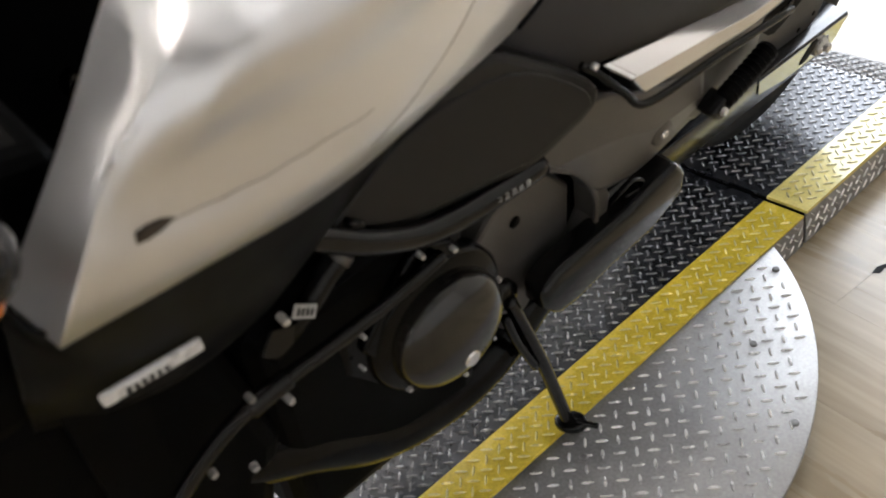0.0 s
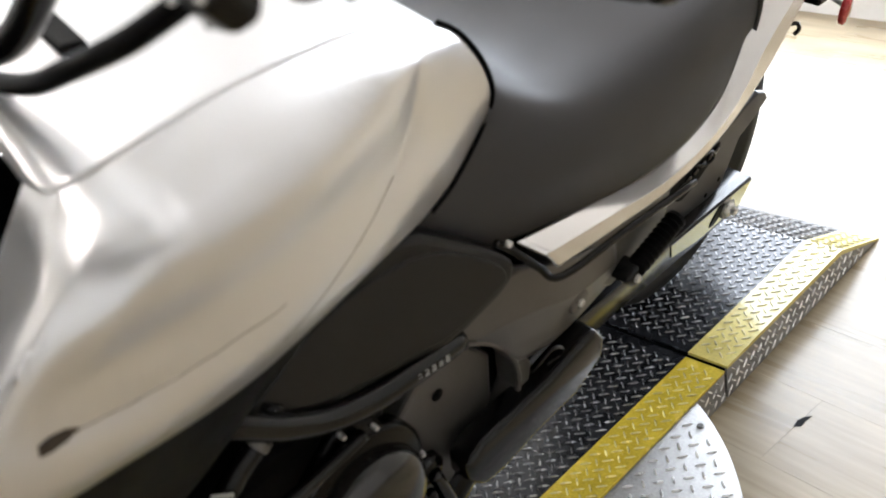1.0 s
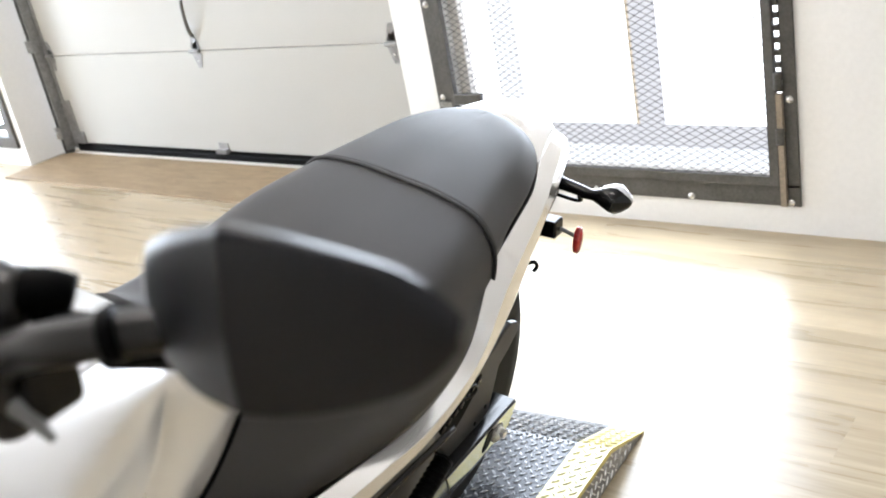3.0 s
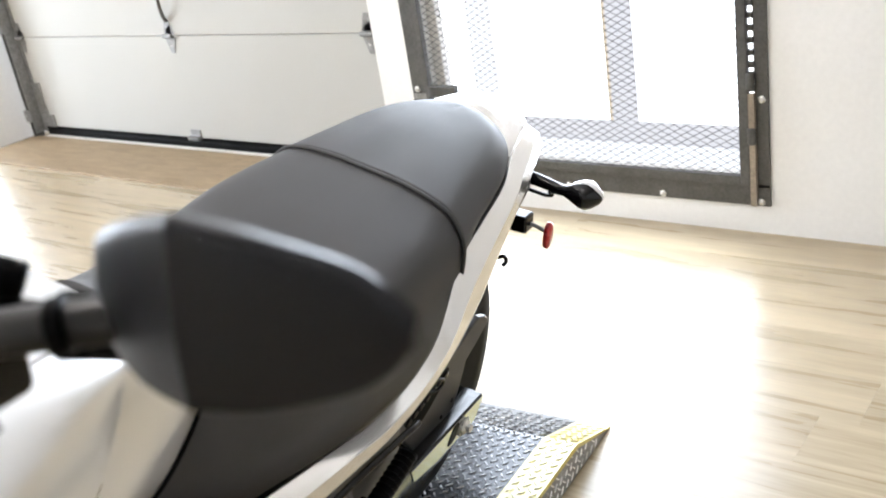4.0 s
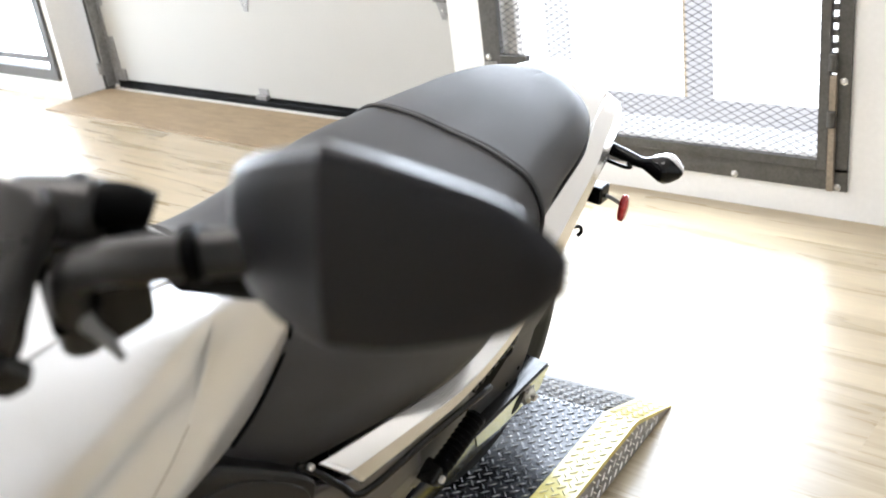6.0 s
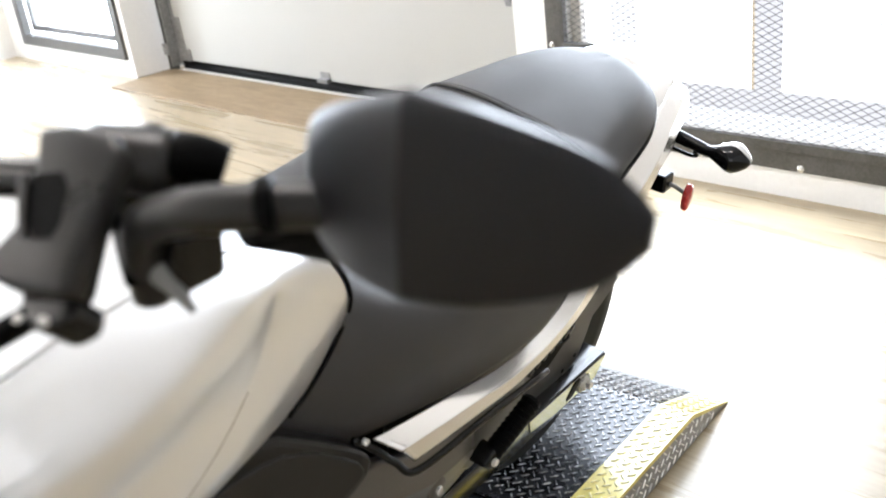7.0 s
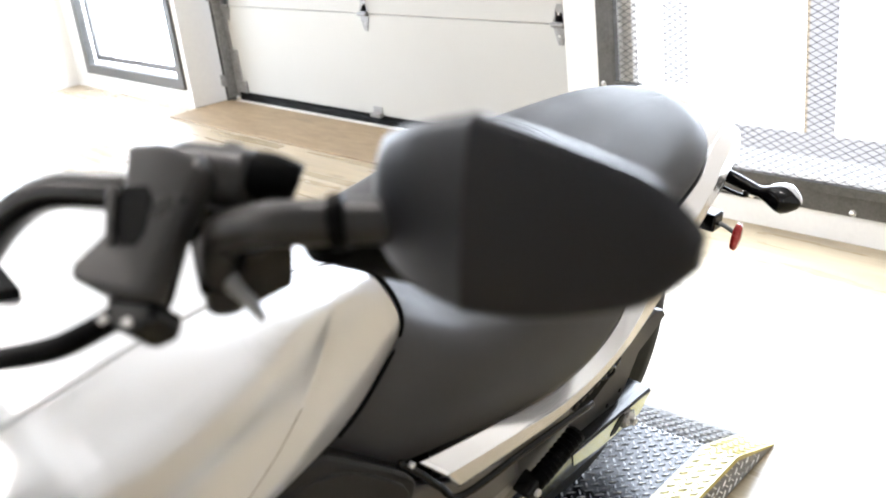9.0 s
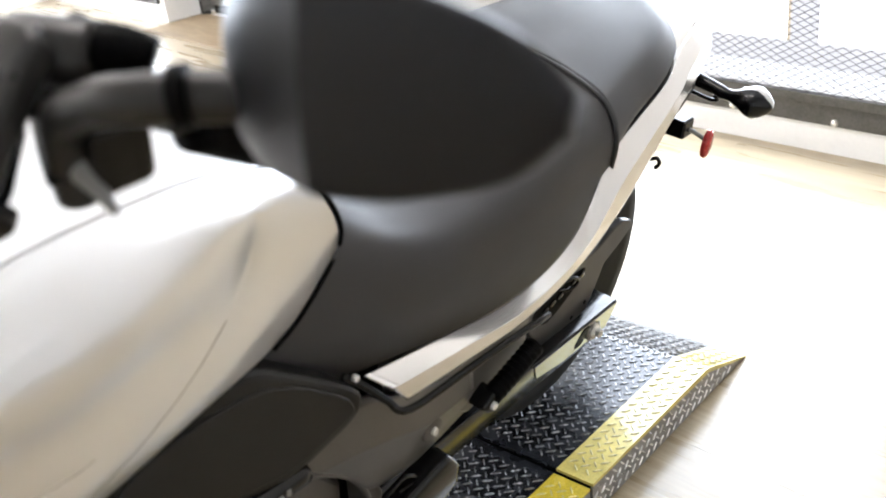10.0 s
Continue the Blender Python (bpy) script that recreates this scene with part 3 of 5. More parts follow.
part("black_plate", ramp_strip(-DW + YS, -YS), M_TREADK, ramp, smooth=False)
for a, b in ((-YS + 0.0005, 0.0), (-DW, -DW + YS - 0.0005)):
    part("yellow_stripe", ramp_strip(a, b), M_RAMPY, ramp, "yellow edge stripe, paled by daylight in its colour", False)
for a, b in ((-0.005, -0.0015), (-DW + 0.0015, -DW + 0.005)):
    part("side_skirt", slab([(0.004, 0.0), (RE - 0.01, 0.0), (RB, RT - 0.007), (0.004, RT - 0.007)], a, b), M_TREADS, ramp, "bare tread-plate skirt", False)
part("end_plate", box(-DW + 0.005, -0.005, 0.004, 0.008, 0.0, RT - 0.007), M_NEARBLACK, ramp, smooth=False)
lugs(ramp, lambda x, y: -DW + YS + 0.006 < x < -YS - 0.006 and 0.02 < y < RE - 0.02, ramp_top, M_LUGK, "worn raised tread, lightened for glints")
lugs(ramp, lambda x, y: -YS + 0.008 < x < -0.008 and 0.02 < y < RE - 0.02, ramp_top, M_RAMPLUG, "yellow raised tread, paled by daylight in its colour")
lugs(ramp, lambda x, y: -DW + 0.008 < x < -DW + YS - 0.008 and 0.02 < y < RE - 0.02, ramp_top, M_RAMPLUG, "yellow raised tread, paled by daylight in its colour")

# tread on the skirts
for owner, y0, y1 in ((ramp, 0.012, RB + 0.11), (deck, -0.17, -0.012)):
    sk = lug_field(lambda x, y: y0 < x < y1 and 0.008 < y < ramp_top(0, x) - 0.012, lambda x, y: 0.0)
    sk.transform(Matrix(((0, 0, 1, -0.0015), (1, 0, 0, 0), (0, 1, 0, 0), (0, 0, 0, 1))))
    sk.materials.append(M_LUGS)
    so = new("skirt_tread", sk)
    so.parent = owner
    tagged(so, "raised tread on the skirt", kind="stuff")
# ---------------------------------------------------------------- motorcycle
# bike frame: x to the rider's left, y towards the tail, z up from the deck
LEAN, CENTRE = 10.5, -0.19
bike = tagged(new("motorcycle"), "silver and black motorcycle leaning on its side stand", "motorcycle")
bike.matrix_world = stage @ pose(CENTRE, 0, DECK + 0.0015, 0, LEAN, 0)


def both(name, make, material, label="", shell=0.0):
    """The same part on the left and on the right."""
    out = []
    for s in (1, -1):
        ob = part(name, make(s), material, bike, label)
        if shell:
            thick(ob, shell)
        out.append(ob)
    return out


# ---- silver bodywork
EDGE = [(0.190, -1.158, 0.780), (0.236, -1.150, 0.757), (0.232, -1.05, 0.742), (0.215, -0.92, 0.722), (0.180, -0.76, 0.704), (0.145, -0.62, 0.716), (0.126, -0.530, 0.765)]
BULGE = [(0.200, -1.128, 0.825), (0.270, -1.132, 0.822), (0.276, -1.05, 0.812), (0.257, -0.92, 0.795), (0.208, -0.76, 0.772), (0.160, -0.63, 0.772), (0.133, -0.532, 0.795)]
WAIST = [(0.200, -1.076, 0.885), (0.266, -1.088, 0.882), (0.266, -1.02, 0.878), (0.245, -0.91, 0.862), (0.203, -0.77, 0.845), (0.163, -0.65, 0.835), (0.133, -0.545, 0.830)]
CHEEK = [(0.185, -1.026, 0.934), (0.258, -1.035, 0.934), (0.258, -0.97, 0.930), (0.237, -0.89, 0.926), (0.206, -0.78, 0.914), (0.172, -0.67, 0.893), (0.128, -0.570, 0.868)]
SEAM = [(0.172, -1.004, 0.951), (0.208, -0.998, 0.957), (0.203, -0.938, 0.958), (0.184, -0.867, 0.954), (0.162, -0.780, 0.942), (0.138, -0.684, 0.921), (0.118, -0.590, 0.884)]
SPINE = [(0.0, -0.985, 0.972), (0.0, -0.965, 0.985), (0.0, -0.92, 0.990), (0.0, -0.86, 0.986), (0.0, -0.78, 0.973), (0.0, -0.69, 0.950), (0.0, -0.605, 0.908)]


def eased(rail, dx, dz, dy=0.0):
    return [(x + dx, y + dy, z + dz) for x, y, z in rail]


# creases pressed into the side covers: groove over the lower roll, shoulder valley, front fold
GROOVE = [(0.276, -1.080, 0.850), (0.272, -1.044, 0.842), (0.267, -1.005, 0.833), (0.261, -0.971, 0.827), (0.253, -0.928, 0.819), (0.240, -0.884, 0.811), (0.226, -0.842, 0.806)]
REAR = [(0.140, -0.640, 0.897), (0.164, -0.662, 0.874), (0.168, -0.674, 0.838), (0.184, -0.716, 0.810), (0.211, -0.782, 0.792), (0.232, -0.843, 0.783), (0.246, -0.890, 0.779)]
VALLEY = [(0.240, -0.970, 0.940), (0.238, -0.930, 0.937), (0.229, -0.874, 0.931), (0.205, -0.780, 0.917), (0.188, -0.722, 0.893), (0.178, -0.690, 0.868)]
FOLD = [(0.255, -1.028, 0.938), (0.262, -1.040, 0.930), (0.265, -1.078, 0.895), (0.265, -1.099, 0.871), (0.262, -1.125, 0.840)]
LOWER = [0.06, 0.11, 0.175, 0.125, 0.16, 0.03, 0.0]
RAILS = [EDGE, BULGE, WAIST, CHEEK, eased(SEAM, 0.0007, -0.0005)]


def sampled(line, n=40):
    return [catmull(line, k / n) for k in range(n + 1)]


CREASES = [(sampled(GROOVE), 0.0065, 0.010, 1.0), (sampled(REAR, 80), 0.0048, 0.014, 1.0), (sampled(VALLEY[:-1]), 0.0060, 0.030, 2.0), (sampled(FOLD), 0.0025, 0.010, 2.0)]


def cover_point(u, v):
    across = [Vector(r[0]).lerp(Vector(r[1]), u * 6) if u * 6 <= 1 else catmull(r[1:], (u * 6 - 1) / 5) for r in RAILS]
    low = catmull([(q, 0.0) for q in LOWER], u)[0]
    return catmull(across, low + (1 - low) * v)


def pressed(u, v):
    """A point of the side cover with its creases pressed in; the front fold rounds off towards the top."""
    k = min(max((v - 0.55) / 0.3, 0), 1)
    r = min(0.075 * k * k * (3 - 2 * k) * min(1.0, (1 - v) / 0.14), u, max(0.45 - u, 0))
    p = sum((cover_point(u + r * f, v) for f in (-1, -0.6, -0.2, 0.2, 0.6, 1)), Vector()) / 6
    du = cover_point(min(u + 0.004, 1), v) - cover_point(max(u - 0.004, 0), v)
    dv = cover_point(u, min(v + 0.008, 1)) - cover_point(u, max(v - 0.008, 0))
    n = du.cross(dv)
    if n.length < 1e-12:
        return p
    n.normalize()
    if n.x + 0.4 * n.z < 0:
        n = -n
    h = 0.0
    for line, depth, width, power in CREASES:
        d, k = min(((p - q).length, k) for k, q in enumerate(line))
        h += depth * math.exp(-(math.hypot(d, 0.002) / width) ** power) * min(1.0, (k + 2) / 10, (len(line) - k + 1) / 22)
    rise = 0.010 * math.sin(math.pi * min(max((v - 0.30) / 0.45, 0), 1)) ** 2 * min(1, max(0, (0.80 - u) / 0.2)) * min(1, max(0, (u - 0.15) / 0.15))
    return p + n * (rise - h * min(1.0, (1 - v) / 0.06))


NU, NV = 132, 76
COVER = [[pressed(i / NU, j / NV) for i in range(NU + 1)] for j in range(NV + 1)]


def on_cover(q):
    """The place on the side cover nearest to q, blended from its closest grid points."""
    q = Vector(q)
    near = sorted((((p - q).length, k) for k, p in enumerate(p for line in COVER for p in line)))[:6]
    total = sum(1 / (d + 1e-5) for d, k in near)
    return sum((COVER[k // (NU + 1)][k % (NU + 1)] / (d + 1e-5) for d, k in near), Vector()) / total


def side_cover(s):
    bm = bmesh.new()
    rows = [[bm.verts.new((q.x * s, q.y, q.z)) for q in line] for line in COVER]
    for j in range(NV):
        for i in range(NU):
            bm.faces.new((rows[j][i], rows[j][i + 1], rows[j + 1][i + 1], rows[j + 1][i]))
    return bm


both("tank_side_cover", side_cover, M_SILVER, "silver metallic tank side cover", 0.004)
mid = [(x * 0.55, (y + q[1]) / 2, z * 0.4 + q[2] * 0.6) for (x, y, z), q in zip(SEAM, SPINE)]
thick(part("tank_top_cover", skin([eased(SEAM, -0.0007, 0.0005), mid, SPINE], 72, 16, 1, True), M_SILVER, bike, "silver metallic tank top cover"), 0.004)
core = [[tuple(cover_point(k / 6, 0) + Vector((-0.045, 0.06, 0.012))) for k in range(7)], eased(WAIST, -0.05, 0, 0.055), eased(CHEEK, -0.045, -0.03, 0.05), eased(SEAM, -0.03, -0.032, 0.045), eased(SPINE, 0, -0.032, 0.04)]
part("tank_core", skin([r[:5] for r in core], 30, 20, 1, True), M_MATTE, bike, "black inner tank shell")
# slot with small fin on each side cover, its shade a dark plate
slot_at = on_cover((0.274, -1.069, 0.847))
both("cover_slot", lambda s: place(slab([(-0.013, -0.0045), (-0.006, -0.0050), (0.004, -0.0035), (0.014, 0.0005), (0.006, 0.0042), (-0.004, 0.0048), (-0.012, 0.0025)], -0.002, 0.0012), Matrix.Translation((slot_at.x * s, slot_at.y, slot_at.z)) @ pose(0, 0, 0, -8, -14 * s, 4 * s)), M_SLOT, "dark brown plate for the side cover slot's shade")
for name, line, text in (("groove_gap", GROOVE[:-1], "thin broken joint over the lower roll"), ("panel_gap", REAR[3:], "thin joint before the rear panel of the tank")):
    path = [on_cover(q) for q in sampled(line, 16)]
    both(name, lambda s: tube([(q.x * s, q.y, q.z) for q in path], 0.0005, 6, 2), M_JOINT, text)
both("tank_gasket", lambda s: tube([((r[6][0] - 0.001) * s, r[6][1] + 0.004, r[6][2]) for r in (SEAM, CHEEK, WAIST, BULGE, EDGE)] + [(q.x * s, q.y + 0.003, q.z - 0.002) for q in (cover_point(u, 0) for u in (0.95, 0.90, 0.85, 0.80))], 0.0030, 8, 6), M_NEARBLACK, "black rubber edge between tank and seat")
# ---- black shroud under the cowl
SH0 = [tuple(cover_point(k / 6, 0.0) + Vector((-0.012, 0, 0.004))) for k in range(5)]
SH1 = [(0.190, -1.175, 0.705), (0.205, -1.11, 0.690), (0.207, -1.05, 0.675), (0.192, -0.95, 0.655), (0.165, -0.89, 0.645)]
SH2 = [(0.155, -1.180, 0.625), (0.172, -1.12, 0.612), (0.175, -1.06, 0.600), (0.160, -0.98, 0.590), (0.140, -0.93, 0.585)]
for s, ob in zip((1, -1), both("radiator_shroud", lambda s: skin([SH0, SH1, SH2], 36, 14, s), M_SHROUD, "black plastic radiator shroud", 0.003)):
    bd = part("badge", place(box(-0.003, 0.003, -0.042, 0.042, -0.0068, 0.0068), Matrix.Translation((0.2085 * s, -1.092, 0.668)) @ pose(0, 0, 0, 2, -8 * s, -7 * s)), M_BADGE, ob, "white-silver badge bar", False)
    bevelled(bd, 0.0035, 3)
    for k in range(9):
        part("badge_mark", place(box(-0.001, 0.001, -0.0018, 0.0018, -0.0024, 0.0024), Matrix.Translation((0.2118 * s + 0.0004 * s * (k - 4), -1.088 + 0.0062 * (k - 4), 0.6668)) @ pose(0, 0, 0, 2 + 20 * (k % 3 - 1), -8 * s, -7 * s)), M_INK, bd, smooth=False)
# radiator and an added filler, both with deep shade in the near-black
part("radiator", box(-0.17, 0.17, -1.16, -1.10, 0.36, 0.74), M_NEARBLACK, bike, smooth=False)
bevelled(part("lower_cowl", slab([(-1.26, 0.66), (-1.02, 0.60), (-0.98, 0.40), (-1.02, 0.27), (-1.12, 0.24), (-1.24, 0.34)], -0.13, 0.148), M_NEARBLACK, bike, "near-black filler before the engine, deep shade as colour", False), 0.03, 3)

# ---- black panels under the tank


def rounded(outline, times=2):
    """Cuts the corners of an outline to round them."""
    for _ in range(times):
        out = []
        for (a, b), (c, d) in zip(outline, outline[1:] + outline[:1]):
            out += [(0.78 * a + 0.22 * c, 0.78 * b + 0.22 * d), (0.22 * a + 0.78 * c, 0.22 * b + 0.78 * d)]
        outline = out
    return outline


PANEL = [(-0.945, 0.700), (-0.80, 0.700), (-0.72, 0.700), (-0.654, 0.690), (-0.612, 0.660), (-0.545, 0.608), (-0.528, 0.585), (-0.543, 0.566), (-0.643, 0.550), (-0.698, 0.562), (-0.757, 0.571), (-0.813, 0.582), (-0.861, 0.606), (-0.905, 0.645)]
PAD = [(-0.891, 0.632), (-0.843, 0.650), (-0.802, 0.668), (-0.739, 0.676), (-0.660, 0.670), (-0.612, 0.648), (-0.556, 0.602), (-0.548, 0.584), (-0.556, 0.577), (-0.643, 0.563), (-0.698, 0.574), (-0.757, 0.582), (-0.813, 0.593), (-0.859, 0.614)]
for s in (1, -1):
    a, b = (0.253, 0.311) if s > 0 else (-0.311, -0.253)
    ob = bevelled(part("side_panel", slab(rounded(PANEL, 1), a, b, lean=-0.25 * s), M_MATTE, bike, "black plastic side panel", False), 0.010, 3)
    a, b = (0.308, 0.3145) if s > 0 else (-0.3145, -0.308)
    bevelled(part("pad", slab(rounded(PAD, 1), a, b, lean=-0.25 * s), M_MATTE, ob, "matte black raised pad", False), 0.003, 3)

# ---- seat
# seat frame: tipped a little further to the left than the bike
SEAT_TIP = Matrix.Translation((0, 0, 0.80)) @ pose(0, 0, 0, 0, 8, 0) @ Matrix.Translation((0, 0, -0.80))
seat0 = [(0.128, -0.650, 0.610), (0.170, -0.480, 0.615), (0.188, -0.33, 0.600), (0.194, -0.18, 0.606), (0.180, -0.055, 0.682)]
seat1 = [(0.116, -0.640, 0.715), (0.177, -0.470, 0.690), (0.191, -0.33, 0.678), (0.191, -0.18, 0.698), (0.177, -0.052, 0.744)]
seat2 = [(0.116, -0.570, 0.802), (0.161, -0.445, 0.752), (0.178, -0.33, 0.738), (0.178, -0.18, 0.757), (0.160, -0.050, 0.776)]
seat3 = [(0.090, -0.525, 0.824), (0.122, -0.44, 0.772), (0.144, -0.33, 0.762), (0.148, -0.18, 0.784), (0.130, -0.050, 0.7985)]
seat4 = [(0.045, -0.520, 0.831), (0.060, -0.44, 0.779), (0.070, -0.33, 0.769), (0.072, -0.18, 0.792), (0.065, -0.050, 0.810)]
seat5 = [(0.0, -0.520, 0.833), (0.0, -0.44, 0.780), (0.0, -0.33, 0.770), (0.0, -0.18, 0.793), (0.0, -0.050, 0.811)]
SEAT = [seat0, seat1, seat2, seat3, seat4, seat5]
thick(part("rider_seat", place(skin(SEAT, 48, 44, 1, True), SEAT_TIP), M_SEAT, bike, "black vinyl rider seat"), 0.02)
back0 = [(0.170, -0.047, 0.712), (0.150, 0.04, 0.735), (0.132, 0.14, 0.752), (0.100, 0.215, 0.765), (0.050, 0.262, 0.772), (0.0, 0.275, 0.775)]
back1 = [(0.177, -0.044, 0.747), (0.156, 0.04, 0.762), (0.137, 0.14, 0.778), (0.105, 0.215, 0.786), (0.053, 0.265, 0.791), (0.0, 0.278, 0.793)]
back2 = [(0.160, -0.042, 0.779), (0.141, 0.04, 0.789), (0.121, 0.135, 0.799), (0.091, 0.205, 0.804), (0.046, 0.251, 0.806), (0.0, 0.263, 0.807)]
back3 = [(0.130, -0.042, 0.8015), (0.115, 0.04, 0.809), (0.098, 0.13, 0.815), (0.072, 0.195, 0.818), (0.036, 0.237, 0.818), (0.0, 0.248, 0.818)]
back4 = [(0.065, -0.042, 0.813), (0.058, 0.04, 0.820), (0.050, 0.125, 0.825), (0.036, 0.185, 0.825), (0.018, 0.222, 0.824), (0.0, 0.232, 0.823)]
back5 = [(0.0, -0.042, 0.814), (0.0, 0.04, 0.821), (0.0, 0.12, 0.827), (0.0, 0.175, 0.827), (0.0, 0.205, 0.825), (0.0, 0.215, 0.823)]
thick(part("passenger_seat", place(skin([back0, back1, back2, back3, back4, back5], 48, 40, 1, True), SEAT_TIP), M_SEAT, bike, "black vinyl passenger seat"), 0.02)
rim = [catmull([Vector(r[-1]) for r in SEAT], k / 14) + Vector((0.0012, 0.003, 0.0008)) for k in range(1, 15)]
rim = rim + [Vector((-p.x, p.y, p.z)) for p in rim[-2::-1]]
part("seat_piping", place(tube(rim, 0.0036, 8, 3), SEAT_TIP), M_PIPING, bike, "dark piping between the seats")
part("seat_base", place(skin([eased(seat0, -0.004, 0.002), [(0.0, y, z - 0.02) for x, y, z in seat0]], 20, 4, 1, True), SEAT_TIP), M_MATTE, bike)

# ---- silver tail
under_rim = [tuple(SEAT_TIP @ Vector((x + 0.003, y, z - 0.004))) for x, y, z in ((0.170, -0.047, 0.726), (0.155, 0.04, 0.746), (0.138, 0.14, 0.764), (0.110, 0.215, 0.776), (0.090, 0.285, 0.784), (0.072, 0.345, 0.780))]
tail0 = [(0.170, -0.536, 0.625), (0.178, -0.42, 0.612), (0.186, -0.29, 0.601), (0.186, -0.16, 0.632)] + under_rim
tail2 = [(0.203, -0.497, 0.578), (0.211, -0.39, 0.582), (0.212, -0.29, 0.582), (0.204, -0.16, 0.596), (0.190, -0.04, 0.626), (0.170, 0.06, 0.657), (0.152, 0.15, 0.686), (0.136, 0.23, 0.708), (0.116, 0.30, 0.722), (0.092, 0.365, 0.722)]
tail2 = [tuple(b + (a - b) * 0.10 * (1 - k / 9) for a, b in zip(u, v)) for k, (u, v) in enumerate(zip(tail0, tail2))]
tail1 = [tuple(0.46 * a + 0.54 * b + (0.009, 0, 0.006)[k] for k, (a, b) in enumerate(zip(u, v))) for u, v in zip(tail0, tail2)]


both("tail_side_cover", lambda s: skin([tail0, blend(tail0, tail1, 0.5), blend(tail0, tail1, 0.92), tail1, blend(tail1, tail2, 0.08), blend(tail1, tail2, 0.5), tail2], 64, 30, s), M_SATIN, "satin silver tail side cover", 0.004)
tip_l = [(0.112, 0.195, 0.772), (0.106, 0.235, 0.778), (0.090, 0.288, 0.782), (0.073, 0.346, 0.779), (0.060, 0.372, 0.745)]
tip_m = [(0.060, 0.250, 0.790), (0.058, 0.285, 0.797), (0.052, 0.325, 0.797), (0.044, 0.370, 0.786), (0.038, 0.392, 0.745)]
tip_c = [(0.0, 0.262, 0.796), (0.0, 0.298, 0.806), (0.0, 0.338, 0.805), (0.0, 0.384, 0.791), (0.0, 0.404, 0.745)]
thick(part("tail_top_cover", place(skin([tip_l, tip_m, tip_c], 32, 20, 1, True), SEAT_TIP), M_SATIN, bike, "satin silver tail top cover"), 0.003)
# black edging under the front of the tail cover
both("strip_edging", lambda s: tube([(s * q[0], q[1], q[2]) for q in ((0.160, -0.560, 0.632), (0.172, -0.542, 0.615), (0.188, -0.520, 0.588), (0.203, -0.498, 0.570), (0.211, -0.39, 0.574), (0.216, -0.25, 0.572))], 0.0048, 10, 5), M_BLACK, "black rubber edging")
both("cover_bolt", lambda s: lathe(((-0.003, 0.0042), (0.003, 0.0042), (0.004, 0.0025)), 10, origin=(0.172 * s, -0.552, 0.632)), M_BOLT)
part("under_tail", slab([(-0.30, 0.58), (-0.10, 0.60), (0.02, 0.63), (0.12, 0.67), (0.28, 0.715), (0.28, 0.68), (0.10, 0.57), (-0.10, 0.50), (-0.30, 0.50)], -0.115, 0.115), M_MATTE, bike, "black plastic under the tail", False)

# ---- frame, engine
part("frame_tube", tube([(0.158, -0.965, 0.682), (0.166, -0.911, 0.646), (0.170, -0.867, 0.610), (0.171, -0.816, 0.578), (0.171, -0.767, 0.562), (0.169, -0.704, 0.552), (0.162, -0.625, 0.540)], 0.0140, 14, 6), M_GLOSS, bike, "gloss black frame tube")
part("frame_tube", tube([(-0.158, -0.965, 0.682), (-0.170, -0.867, 0.610), (-0.171, -0.767, 0.562), (-0.162, -0.625, 0.540)], 0.0140, 14, 6), M_GLOSS, bike, "gloss black frame tube")
rnd = random.Random(3)
for k in range(9):
    y = -0.748 + k * 0.0110
    part("sticker_mark", place(box(-0.0006, 0.0006, -0.0028, 0.0028, -0.002 - rnd.uniform(0, 0.002), 0.002 + rnd.uniform(0, 0.002)), Matrix.Translation((0.1815 - 0.0005 * abs(k - 4), y, 0.5645 - 0.0021 * k)) @ pose(0, 0, 0, -10, -18, 2)), M_LEVER, bike, "grey printed mark on the tube", False)

# engine block darker than its cases: the deep shade is in the colour
blk = bevelled(part("engine_block", box(-0.15, 0.148, -1.00, -0.715, 0.20, 0.56), M_NEARBLACK, bike, "engine block with deep shade in its near-black", False), 0.03, 3)
sharp(part("cover_flange", lathe(((0.140, 0.094), (0.156, 0.094), (0.161, 0.090), (0.163, 0.087)), 48, origin=(0, -0.782, 0.414)), M_ENGINE, bike, "black crankcase flange"), 40)
cov = sharp(part("alternator_cover", lathe(((0.155, 0.076), (0.176, 0.075), (0.184, 0.070), (0.192, 0.060), (0.198, 0.046), (0.202, 0.030), (0.2035, 0.012), (0.204, 0.004)), 56, origin=(0, -0.778, 0.406)), M_COVER, bike, "domed black alternator cover"), 50)
bolt(cov, (0.2015, -0.776, 0.380), 0.0115, "x", M_SATIN, 0.004, "timing_cap")
bevelled(part("cover_tab", slab([(-0.800, 0.452), (-0.776, 0.456), (-0.776, 0.440), (-0.800, 0.437)], 0.190, 0.1955), M_ENGINE, cov, smooth=False), 0.002)
for y, z, r in ((-0.798, 0.533, 0.0058), (-0.756, 0.511, 0.0058), (-0.696, 0.416, 0.0058), (-0.883, 0.482, 0.0050), (-0.891, 0.437, 0.0042), (-0.839, 0.349, 0.0066), (-0.757, 0.298, 0.0062), (-0.709, 0.323, 0.0046)):
    bolt(bike, (0.163, y, z), r * 0.55, "x", None, 0.005, "engine_bolt")
bevelled(part("chain_case", slab([(-0.885, 0.452), (-0.845, 0.500), (-0.808, 0.533), (-0.792, 0.540), (-0.752, 0.518), (-0.712, 0.455), (-0.700, 0.400), (-0.74, 0.38), (-0.86, 0.40)], 0.11, 0.160), M_ENGINE, bike, "black engine side case", False), 0.006, 3)
